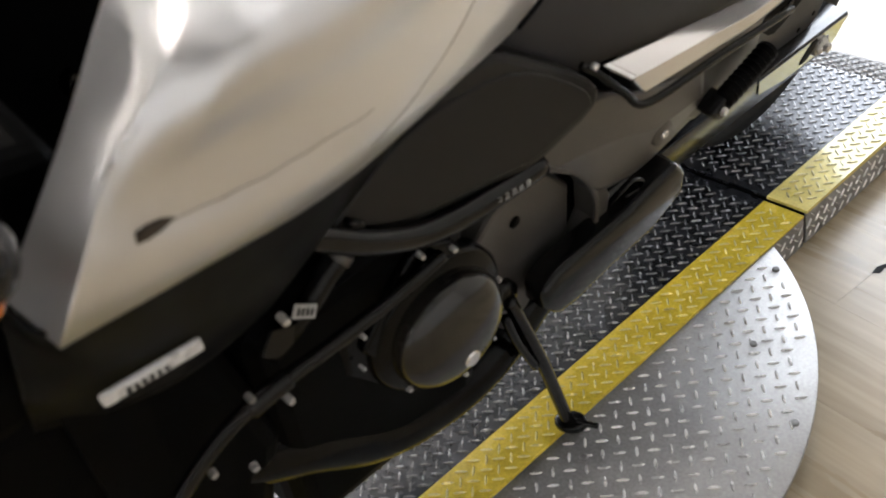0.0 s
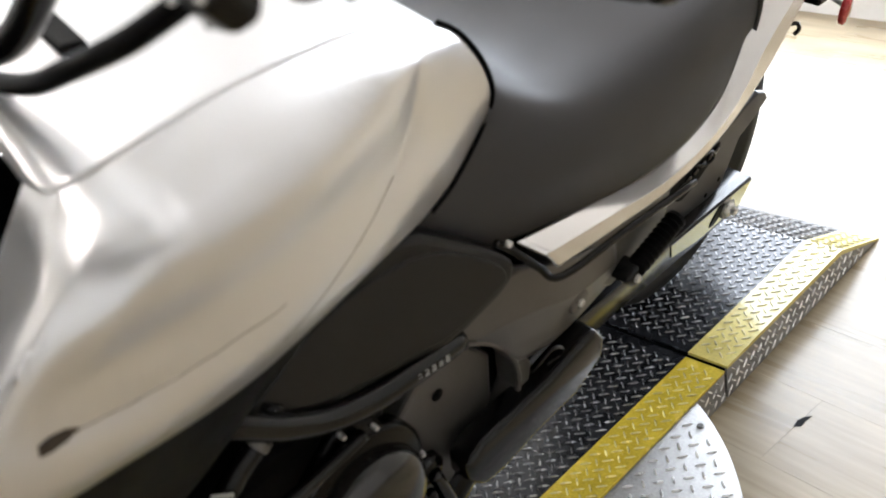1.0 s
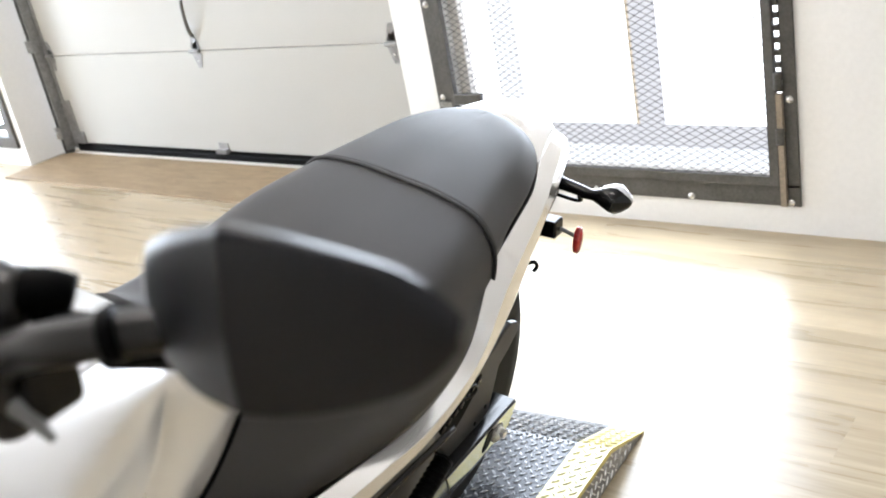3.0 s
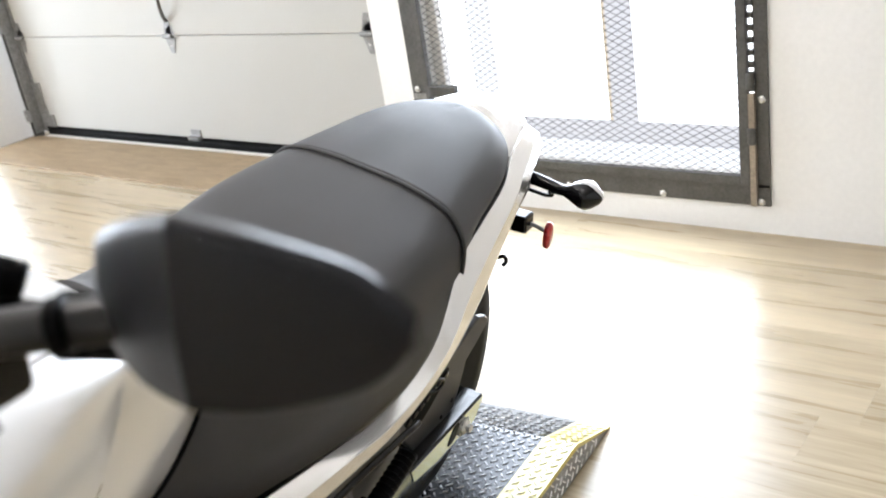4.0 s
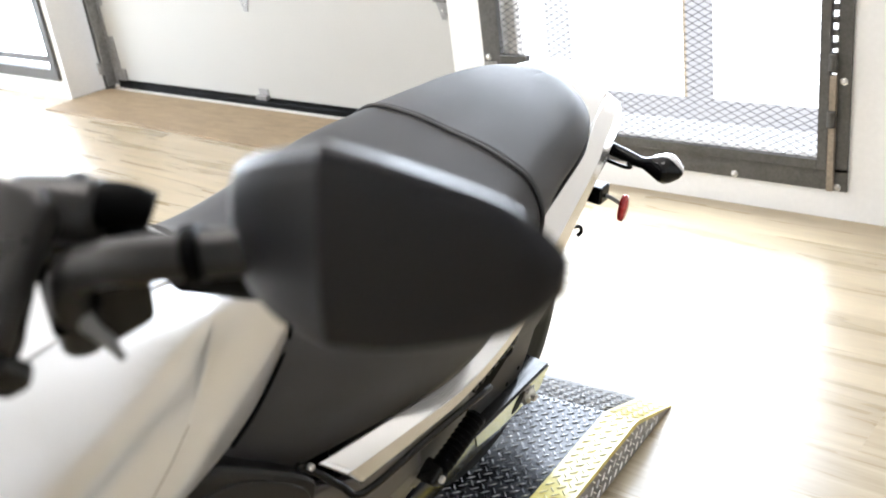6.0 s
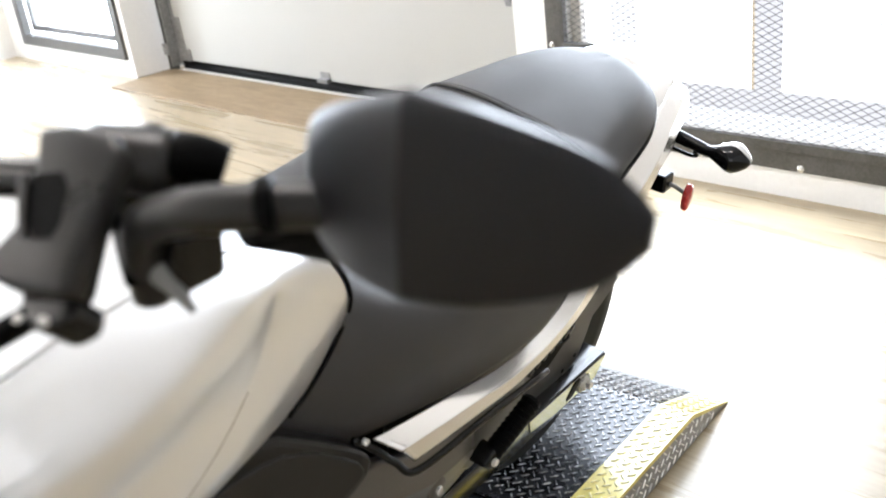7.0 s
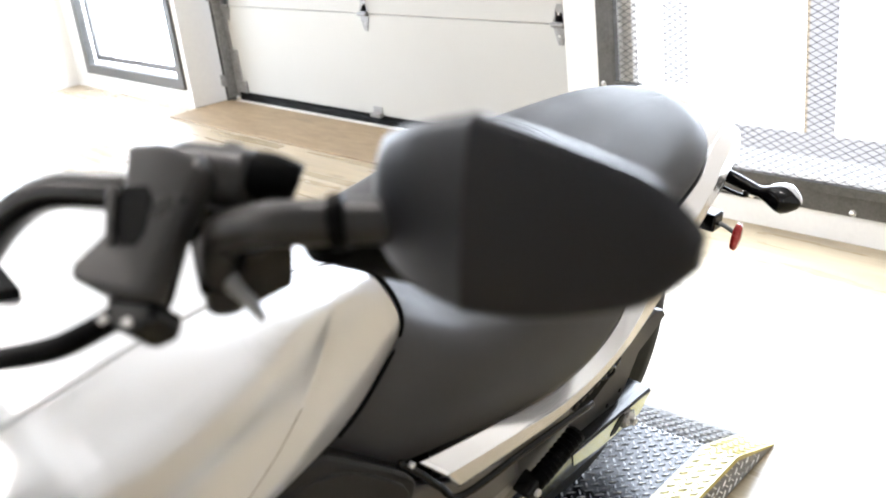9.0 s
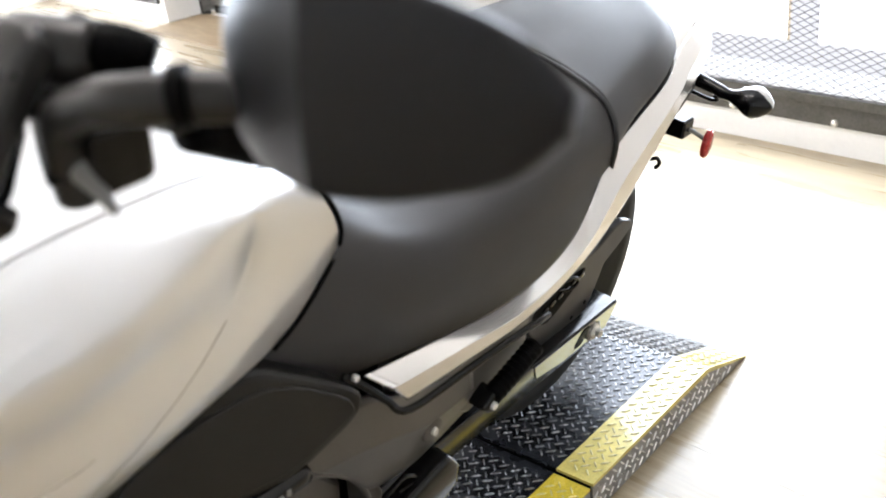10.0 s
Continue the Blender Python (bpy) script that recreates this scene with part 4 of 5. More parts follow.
bevelled(part("sump_case", slab([(-0.905, 0.478), (-0.872, 0.498), (-0.80, 0.45), (-0.70, 0.40), (-0.690, 0.315), (-0.755, 0.280), (-0.835, 0.320), (-0.905, 0.420)], 0.10, 0.152), M_ENGINE, bike, "black lower crankcase", False), 0.008, 3)
part("coolant_pipe", tube([(0.156, -0.862, 0.628), (0.160, -0.884, 0.603), (0.160, -0.908, 0.586), (0.160, -0.932, 0.566), (0.152, -0.962, 0.540)], 0.0120, 14, 6), M_BLACK, bike, "black coolant hose")
part("pipe_clamp", tube([(0.160, -0.884, 0.603), (0.160, -0.8875, 0.6003), (0.160, -0.891, 0.598)], 0.0138, 14, 2), M_PLATE, bike, "dark hose clamp")
lab = part("hose_label", place(box(-0.001, 0.001, -0.0125, 0.0125, -0.0065, 0.0065), Matrix.Translation((0.1738, -0.942, 0.580)) @ pose(0, 0, 0, -38, -14, 6)), M_LABEL, bike, "pale printed label on the hose", False)
for k in range(4):
    part("label_mark", place(box(-0.0004, 0.0004, -0.0016, 0.0016, -0.0036, 0.0036), Matrix.Translation((0.1752, -0.942, 0.580)) @ pose(0, 0, 0, -38, -14, 6) @ Matrix.Translation((0, -0.0078 + 0.0052 * k, 0))), M_INK, lab, smooth=False)
bevelled(part("hose_bracket", slab([(-0.992, 0.552), (-0.976, 0.578), (-0.950, 0.566), (-0.958, 0.544), (-0.980, 0.534)], 0.165, 0.170), M_BLACK, bike, "black steel bracket", False), 0.002)
part("shift_rod", tube([(0.168, -0.775, 0.519), (0.171, -0.84, 0.514), (0.174, -0.891, 0.515), (0.176, -0.940, 0.517), (0.178, -1.0, 0.519), (0.178, -1.06, 0.505), (0.17, -1.14, 0.435)], 0.0082, 12, 6), M_BLACK, bike, "black linkage rod")
part("rod_boot", tube([(0.178, -0.978, 0.519), (0.179, -1.0, 0.520), (0.179, -1.024, 0.516)], 0.0108, 14, 4), M_BLACK, bike, "black joint on the rod")
bolt(bike, (0.172, -0.964, 0.588), 0.0048, "x", None, 0.008, "hose_bolt")
bolt(bike, (0.172, -0.982, 0.486), 0.0046, "x", None, 0.008, "drain_bolt")
bolt(bike, (0.181, -1.020, 0.534), 0.0040, "x", M_GALV, 0.006, "rod_bolt")
part("exhaust_pan", tube([(0.108, -1.05, 0.385), (0.116, -0.96, 0.325), (0.118, -0.87, 0.250), (0.120, -0.77, 0.222), (0.116, -0.68, 0.226), (0.106, -0.58, 0.27)], 0.039, 18, 6), M_ENGINE, bike, "black lower pipe")
# added near-black fillers close the gaps in place of deep shade
bevelled(part("engine_core", box(-0.098, 0.098, -1.06, -0.30, 0.235, 0.64), M_NEARBLACK, bike, "near-black filler for the shaded gaps in the frame", False), 0.03, 2)
part("seat_bracket", slab([(-0.61, 0.60), (-0.61, 0.70), (-0.54, 0.68), (-0.42, 0.63), (-0.30, 0.61), (-0.30, 0.55), (-0.50, 0.56)], 0.06, 0.102), M_NEARBLACK, bike, "near-black filler for the shaded gap under the seat", False)
for y, z in ((-1.07, 0.43), (-1.03, 0.395), (-1.115, 0.455)):
    bolt(bike, (0.148, y, z), 0.0048, "x", None, 0.008, "lower_bolt")

# ---- pivot plates
ARCH = [(-0.642, 0.540), (-0.596, 0.514), (-0.556, 0.477), (-0.531, 0.432), (-0.527, 0.385), (-0.548, 0.350), (-0.588, 0.325), (-0.622, 0.310)]
PA = [(0.160, -0.640, 0.552), (0.164, -0.585, 0.572), (0.166, -0.530, 0.578), (0.168, -0.459, 0.545), (0.160, -0.330, 0.500)]
PB = [(0.166, -0.602, 0.522), (0.176, -0.560, 0.525), (0.179, -0.500, 0.510), (0.177, -0.430, 0.485), (0.164, -0.330, 0.465)]
PC = [(0.161, -0.560, 0.480), (0.166, -0.532, 0.442), (0.165, -0.490, 0.425), (0.161, -0.430, 0.416), (0.154, -0.330, 0.424)]
PD = [(0.140, -0.548, 0.462), (0.142, -0.520, 0.420), (0.142, -0.485, 0.404), (0.140, -0.430, 0.398), (0.136, -0.330, 0.408)]


pv = thick(part("pivot_cover", skin([PA, blend(PA, PB, 0.5), blend(PA, PB, 0.9), PB, blend(PB, PC, 0.12), blend(PB, PC, 0.6), PC, PD], 30, 36), M_PLATE, bike, "dark grey pivot cover with a ridge"), 0.02)
bevelled(part("arch_leg", slab(ARCH[2:] + [(-0.600, 0.298), (-0.545, 0.325), (-0.505, 0.365), (-0.500, 0.410), (-0.520, 0.455)], 0.125, 0.162), M_PLATE, pv, smooth=False), 0.005, 3)
part("arch_edge", tube([(0.162, y, z) for y, z in ARCH], 0.0042, 8, 4), M_PLATE, pv)
part("boss", lathe(((0.160, 0.019), (0.1755, 0.018), (0.1765, 0.0165)), 24, origin=(0, -0.424, 0.466)), M_PLATE, pv)
part("inner_plate", slab([(-0.706, 0.446), (-0.672, 0.478), (-0.600, 0.505), (-0.545, 0.44), (-0.544, 0.358), (-0.593, 0.318), (-0.619, 0.274), (-0.664, 0.266), (-0.690, 0.375)], 0.09, 0.134), M_PLATE, bike, "dark grey inner plate", False)
bevelled(bpy.data.objects["inner_plate"], 0.006, 2)
# dark disc laid on the plate paints the shade of a hole
part("plate_hole", lathe(((0.133, 0.0085), (0.1355, 0.008)), 16, origin=(0, -0.638, 0.444)), M_NEARBLACK, bike)
bevelled(part("lower_guard", slab([(-0.643, 0.360), (-0.616, 0.377), (-0.562, 0.382), (-0.489, 0.387), (-0.425, 0.402), (-0.398, 0.408), (-0.376, 0.380), (-0.378, 0.345), (-0.437, 0.316), (-0.515, 0.310), (-0.579, 0.298), (-0.617, 0.299), (-0.641, 0.330)], 0.146, 0.186), M_GLOSS, bike, "gloss black lower guard"), 0.010, 3)
part("wire_clip", tube([(0.168, -0.507, 0.402), (0.178, -0.500, 0.424), (0.180, -0.482, 0.432), (0.178, -0.460, 0.416), (0.172, -0.458, 0.398), (0.170, -0.480, 0.398)], 0.0026, 8, 6), M_BLACK, bike)
bolt(bike, (0.1765, -0.424, 0.466), 0.0062, "x", None, 0.004, "plate_bolt")
bolt(bike, (0.164, -0.438, 0.383), 0.005, "x", None, 0.006, "plate_bolt")

bevelled(part("rear_frame_arm", slab([(-0.47, 0.568), (-0.452, 0.490), (-0.335, 0.424), (-0.300, 0.430), (-0.212, 0.456), (-0.206, 0.512), (-0.10, 0.535), (-0.06, 0.548), (-0.06, 0.578), (-0.30, 0.578)], 0.12, 0.160), M_PLATE, bike, "dark grey rear frame arm under the seat"), 0.006, 3)
# ---- folded passenger peg
peg = part("passenger_peg", tube([(0.178, -0.310, 0.449), (0.178, -0.264, 0.462), (0.177, -0.214, 0.477)], 0.0142, 14, 6), M_NEARBLACK, bike, "folded passenger footpeg with ribbed black rubber")
for k in range(9):
    c = Vector((0.178, -0.296, 0.4525)).lerp(Vector((0.177, -0.220, 0.4755)), k / 8)
    part("rib", place(lathe(((-0.0028, 0.0140), (0, 0.0152), (0.0028, 0.0140)), 14, axis="y"), Matrix.Translation(c) @ pose(0, 0, 0, 16, 0, 0)), M_NEARBLACK, peg)
bevelled(part("peg_bracket", slab([(-0.338, 0.446), (-0.308, 0.464), (-0.292, 0.444), (-0.318, 0.424)], 0.150, 0.188), M_BLACK, bike), 0.006)
bolt(bike, (0.188, -0.318, 0.444), 0.006, "x", None, 0.005, "peg_bolt")

# ---- swingarm, chain guard, rear wheel
AX = 0.130
both("swingarm", lambda s: slab([(-0.50, 0.385), (-0.34, 0.354), (0.114, 0.350), (0.114, 0.271), (-0.34, 0.267), (-0.50, 0.290)], *((-0.015, 0.033) if s > 0 else (-0.26, -0.222)), lean=0.255 if s > 0 else 0.3), M_BLACK, "black box-section swingarm")
for ob in [o for o in bike.children if o.name.startswith("swingarm")]:
    bevelled(ob, 0.003, 2)
bevelled(part("swingarm_face", slab([(-0.125, 0.3490), (0.1125, 0.3470), (0.1125, 0.2870), (-0.02, 0.2860), (-0.100, 0.3050)], 0.0328, 0.0352, lean=0.255), M_POLISHED, bike, "polished dark side of the swingarm", False), 0.001)
sharp(part("axle_nut", lathe(((0.112, 0.0145), (0.123, 0.0145), (0.126, 0.011), (0.126, 0.008), (0.133, 0.008), (0.134, 0.006)), 6, origin=(0, 0.052, 0.318)), M_BOLT, bike, "bright axle nut"))
sharp(part("axle_washer", lathe(((0.112, 0.0195), (0.1185, 0.0195), (0.1195, 0.018)), 24, origin=(0, 0.052, 0.318)), M_GALV, bike), 30)
# flat dark plate paints the shaded inside of the adjuster slot
bevelled(part("axle_slot", slab(rounded([(0.010, 0.344), (0.030, 0.346), (0.034, 0.318), (0.028, 0.297), (0.006, 0.298)], 1), 0.0340, 0.0366, lean=0.255), M_NEARBLACK, bike, "dark plate for the adjuster slot's shade round the axle", False), 0.001)
GUARD = [(0.172, 0.463), (0.160, 0.478), (0.135, 0.489), (0.107, 0.484), (0.070, 0.470), (0.033, 0.464), (-0.041, 0.466), (-0.107, 0.447), (-0.128, 0.430), (-0.120, 0.405), (-0.082, 0.350), (-0.05, 0.345), (0.016, 0.347), (0.050, 0.352), (0.070, 0.384), (0.092, 0.425), (0.125, 0.438)]
gd2 = bevelled(part("chain_guard", slab(GUARD, 0.086, 0.100), M_GUARD, bike, "dark grey plastic chain guard with a raised fin", False), 0.004, 3)
# dark plate on the guard stands in for the slot's shaded inside
part("guard_slot", slab(rounded([(0.037, 0.449), (-0.004, 0.450), (-0.05, 0.440), (-0.099, 0.436), (-0.112, 0.420), (-0.075, 0.390), (-0.041, 0.400), (0.007, 0.424)], 1), 0.0985, 0.1012), M_NEARBLACK, gd2, "dark plate for the slot's shade behind the chain", False)
for k in range(7):
    c = Vector((0.1010, -0.096, 0.418)).lerp(Vector((0.1010, 0.018, 0.440)), k / 6)
    part("chain_link", place(lathe(((-0.001, 0.0060), (0.0022, 0.0060), (0.0030, 0.0045)), 10), Matrix.Translation(c) @ pose(0, 0, 0, 12, 0, 0) @ Matrix.Diagonal((1, 1.35, 0.85, 1))), M_GLOSS, gd2)
part("hose_clip", tube([(0.102, -0.064, 0.455), (0.112, -0.045, 0.464), (0.116, -0.022, 0.462), (0.114, -0.010, 0.448), (0.110, -0.022, 0.438), (0.104, -0.05, 0.446)], 0.0026, 8, 6), M_BLACK, bike, "black wire clip")
# small dark discs, the shade of two holes as colour
for y, z in ((0.006, 0.360), (0.042, 0.372)):
    part("guard_hole", lathe(((0.098, 0.0042), (0.1008, 0.0042)), 12, origin=(0, y, z)), M_NEARBLACK, gd2)


def wheel(name, at, radius, half, rim_r):
    prof = [(-half * 0.72, rim_r), (-half * 0.98, rim_r + 0.03), (-half, rim_r + 0.055), (-half * 0.86, radius - 0.022), (-half * 0.5, radius - 0.006), (0, radius),
            (half * 0.5, radius - 0.006), (half * 0.86, radius - 0.022), (half, rim_r + 0.055), (half * 0.98, rim_r + 0.03), (half * 0.72, rim_r)]
    w = part(name, lathe(prof, 64, origin=at), M_TYRE, bike, "black road tyre on a black cast wheel")
    r = part("rim", lathe(((-half * 0.74, rim_r + 0.006), (-half * 0.6, rim_r - 0.02), (half * 0.6, rim_r - 0.02), (half * 0.74, rim_r + 0.006)), 48, origin=at), M_GLOSS, w, "gloss black cast rim")
    part("hub", lathe(((-0.05, 0.045), (0.05, 0.045)), 24, origin=at), M_GLOSS, w)
    for k in range(5):
        a = 2 * math.pi * k / 5
        part("spoke", place(box(-0.014, 0.014, -0.016, 0.016, 0.04, rim_r - 0.01), Matrix.Translation(at) @ Matrix.Rotation(a, 4, "X")), M_GLOSS, w, smooth=False)
    return w


WX = -0.10
wheel("rear_wheel", (WX, AX, 0.308), 0.308, 0.08, 0.222)
wheel("front_wheel", (0, AX - 1.60, 0.30), 0.30, 0.06, 0.222)
sharp(part("rear_sprocket", lathe(((0.062, 0.10), (0.07, 0.10)), 40, origin=(WX, AX, 0.308)), M_PLATE, bike), 30)
sharp(part("brake_disc", lathe(((-0.07, 0.16), (-0.065, 0.16)), 48, origin=(0, AX - 1.60, 0.30)), M_GALV, bike), 30)
part("caliper_ring", lathe(((0.072, 0.088), (0.076, 0.088)), 24, origin=(WX, AX, 0.308)), M_GALV, bike)

# ---- tail fittings
part("luggage_hook", tube([(0.112, 0.128, 0.618), (0.126, 0.140, 0.610), (0.136, 0.146, 0.612), (0.139, 0.150, 0.602), (0.134, 0.148, 0.593)], 0.0034, 8, 6), M_BLACK, bike, "black luggage hook")
part("plate_bracket", slab([(0.25, 0.68), (0.33, 0.70), (0.36, 0.58), (0.40, 0.50), (0.38, 0.48), (0.32, 0.55)], -0.05, 0.012), M_MATTE, bike, "black licence plate bracket", False)


def ellipsoid(at, size, turn=(0, 0, 0), power=1.0, seg=20):
    prof = []
    for k in range(1, 16):
        a = math.pi * k / 16
        prof.append((-math.cos(a), math.sin(a) ** power))
    return place(lathe(prof, seg), Matrix.Translation(at) @ pose(0, 0, 0, *turn) @ Matrix.Diagonal((*size, 1)))


for s in (1, -1):
    kite = [(0.150, 0.010), (0.172, 0.010), (0.186, 0.016), (0.204, 0.024), (0.214, 0.025), (0.224, 0.020), (0.236, 0.010), (0.240, 0.003)]
    signal = lambda grow, dy, dz: lathe([(a * s, r * grow) for a, r in kite[2:] if r * grow > 0], 20, origin=(0, 0.300 + dy, 0.678 + dz))
    sg = sharp(part("rear_turn_signal", lathe([(a * s, r) for a, r in kite], 20, origin=(0, 0.300, 0.678)), M_GLOSS, bike, "black kite-shaped rear turn signal with a clear lens edge"), 50)
    part("stalk", tube([(0.095 * s, 0.300, 0.690), (0.13 * s, 0.301, 0.684), (0.165 * s, 0.300, 0.678)], 0.0125, 12, 5, r2=0.0095), M_BLACK, sg)
    part("lens", signal(0.97, 0.0035, 0.0020), M_CLEAR, sg, "clear lens")
    part("wire", tube([(0.10 * s, 0.305, 0.662), (0.13 * s, 0.31, 0.656), (0.145 * s, 0.308, 0.660), (0.14 * s, 0.304, 0.668)], 0.0035, 8, 5), M_BLACK, sg)
    rf = part("reflector", place(lathe(((-0.004, 0.019), (0.003, 0.019), (0.006, 0.014)), 20), Matrix.Translation((0.124 * s, 0.350, 0.556)) @ pose(0, 0, 0, -10, 0, 0) @ Matrix.Diagonal((1, 0.75, 1.35, 1))), M_REDLENS, bike, "red side reflector on a short stalk")
    part("stalk", tube([(0.080 * s, 0.340, 0.578), (0.10 * s, 0.345, 0.572), (0.12 * s, 0.350, 0.562)], 0.004, 8, 3), M_GALV, rf)
    bevelled(part("mount", box(*sorted((0.05 * s, 0.092 * s)), 0.32, 0.355, 0.562, 0.595), M_BLACK, rf, smooth=False), 0.004)

# ---- handlebar and controls
BAR = [(0.0, -0.985, 1.0), (0.07, -0.982, 1.000), (0.140, -0.968, 1.022), (0.200, -0.950, 1.091), (0.238, -0.938, 1.120), (0.288, -0.926, 1.134), (0.335, -0.912, 1.142), (0.370, -0.893, 1.140), (0.392, -0.868, 1.127), (0.404, -0.79, 1.084), (0.413, -0.690, 1.037)]
part("handlebar", tube([(-x, y - 0.42 * x, z) for x, y, z in BAR[:0:-1]] + BAR, 0.0112, 16, 5), M_BLACK, bike, "black tubular handlebar")
part("bar_clamp", box(-0.06, 0.06, -1.01, -0.96, 0.95, 1.02), M_BLACK, bike, smooth=False)
for s in (1, -1):
    g = part("grip", tube([(0.393 * s, -0.866, 1.126), (0.404 * s, -0.79, 1.084), (0.4115 * s, -0.705, 1.044)], 0.0178, 16, 6), M_NEARBLACK, bike, "black rubber grip")
    g.location.y = -0.165 if s < 0 else 0.0
    part("bar_end", tube([(0.4125 * s, -0.692, 1.038), (0.4130 * s, -0.686, 1.035), (0.4137 * s, -0.680, 1.032)], 0.0165, 16, 2), M_BLACK, g)
    if s < 0:
        part("hand_lever", tube([(0.375 * s, -0.93, 1.115), (0.412 * s, -0.90, 1.105), (0.432 * s, -0.82, 1.082), (0.445 * s, -0.74, 1.06)], 0.009, 12, 6, r2=0.0075), M_BLACK, bike, "black hand lever").location.y = -0.165
# tilted lever housing on the left
TILTED = Matrix.Translation((0.36, -0.955, 1.147)) @ Matrix(((0, 1, 0, 0), (-0.673, 0, 0.74, 0), (0.74, 0, 0.673, 0), (0, 0, 0, 1)))
hs = bevelled(part("control_housing", place(slab([(-0.047, 0.036), (-0.026, 0.045), (0.002, 0.048), (0.013, 0.042), (0.014, 0.030), (0.019, 0.012), (0.023, -0.007), (0.030, -0.024), (0.012, -0.030), (-0.005, -0.034), (-0.024, -0.035), (-0.030, -0.031), (-0.022, -0.008), (-0.029, 0.014)], -0.017, 0.0), TILTED), M_HOUSING, bike, "black lever housing with a recess"), 0.005, 3)
# no hollow here: the recess is a dark plate with shade as colour
part("recess", place(slab(rounded([(-0.031, 0.014), (-0.007, 0.024), (0.008, -0.005), (-0.008, -0.011)], 1), -0.001, 0.0006), TILTED), M_NEARBLACK, hs, "flat dark plate for the recess's shade", smooth=False)
bevelled(part("recess_lip", place(slab([(-0.034, 0.010), (-0.030, 0.014), (-0.008, -0.011), (-0.012, -0.013)], 0.0, 0.003), TILTED), M_HOUSING, hs, smooth=False), 0.001)
bevelled(part("lower_box", place(slab([(-0.003, -0.033), (0.028, -0.022), (0.034, -0.033), (0.025, -0.043), (0.009, -0.045)], -0.030, -0.006), TILTED), M_BLACK, hs, smooth=False), 0.004)
for a, b in ((0.023, -0.038), (0.008, -0.043)):
    part("housing_screw", place(lathe(((-0.002, 0.0024), (0.001, 0.0024)), 10, origin=(-0.005, a, b)), TILTED), M_BOLT, hs)
part("bar_clamp_ring", tube([(0.318, -0.919, 1.139), (0.332, -0.913, 1.142), (0.346, -0.907, 1.142)], 0.019, 16, 3), M_BLACK, bike, "black clamp round the bar")
sw = bevelled(part("switch_block", box(0.379, 0.402, -0.922, -0.892, 1.106, 1.142), M_BLACK, bike, "black switch block", False), 0.006, 3)
part("switch_barrel", tube([(0.368, -0.921, 1.140), (0.374, -0.924, 1.124), (0.380, -0.926, 1.110)], 0.0095, 14, 4), M_BLACK, sw, "rounded switch barrel")
part("switch_lever", tube([(0.385, -0.922, 1.118), (0.395, -0.922, 1.113), (0.408, -0.921, 1.103)], 0.0082, 12, 5, r2=0.0018), M_LEVER, sw, "grey switch lever")
part("knob", lathe(((-0.012, 0.0088), (0.003, 0.0088), (0.007, 0.006), (0.009, 0.002)), 16, origin=(0.361, -0.898, 1.167), axis="z"), M_HOUSING, bike, "black cap on the perch")
pc = part("perch", tube([(0.342, -0.918, 1.160), (0.358, -0.908, 1.160), (0.376, -0.897, 1.159)], 0.0165, 16, 3), M_HOUSING, bike, "dark grey round clamp on the bar")
part("adjuster", tube([(0.374, -0.898, 1.163), (0.383, -0.890, 1.163), (0.393, -0.882, 1.159)], 0.0125, 14, 3, r2=0.0100), M_NEARBLACK, pc, "black cable adjuster")
part("brake_hose", tube([(0.368, -0.978, 1.112), (0.345, -0.996, 1.094), (0.300, -1.006, 1.070), (0.255, -1.008, 1.048), (0.194, -1.005, 1.028), (0.12, -1.0, 1.010), (0.0, -1.01, 0.99)], 0.0064, 12, 6), M_NEARBLACK, bike, "black hose to the front")
for k in (0, 1):
    part("switch_cable", tube([(0.366 + 0.004 * k, -0.936, 1.136), (0.367 + 0.004 * k, -0.944, 1.121), (0.367 + 0.004 * k, -0.952, 1.107), (0.362 + 0.002 * k, -0.967, 1.094 + 0.004 * k)], 0.0017, 8, 6), M_NEARBLACK, bike, "thin black cable")
bevelled(part("fuel_flap_hinge", place(slab([(-0.920, 0.040), (-0.896, 0.036), (-0.907, 0.103), (-0.925, 0.096)], 0.960, 0.987), Matrix(((0, 0, 1, 0), (0, 1, 0, 0), (1, 0, 0, 0), (0, 0, 0, 1)))), M_NEARBLACK, bike, "black wedge-shaped piece on the tank top", False), 0.003)


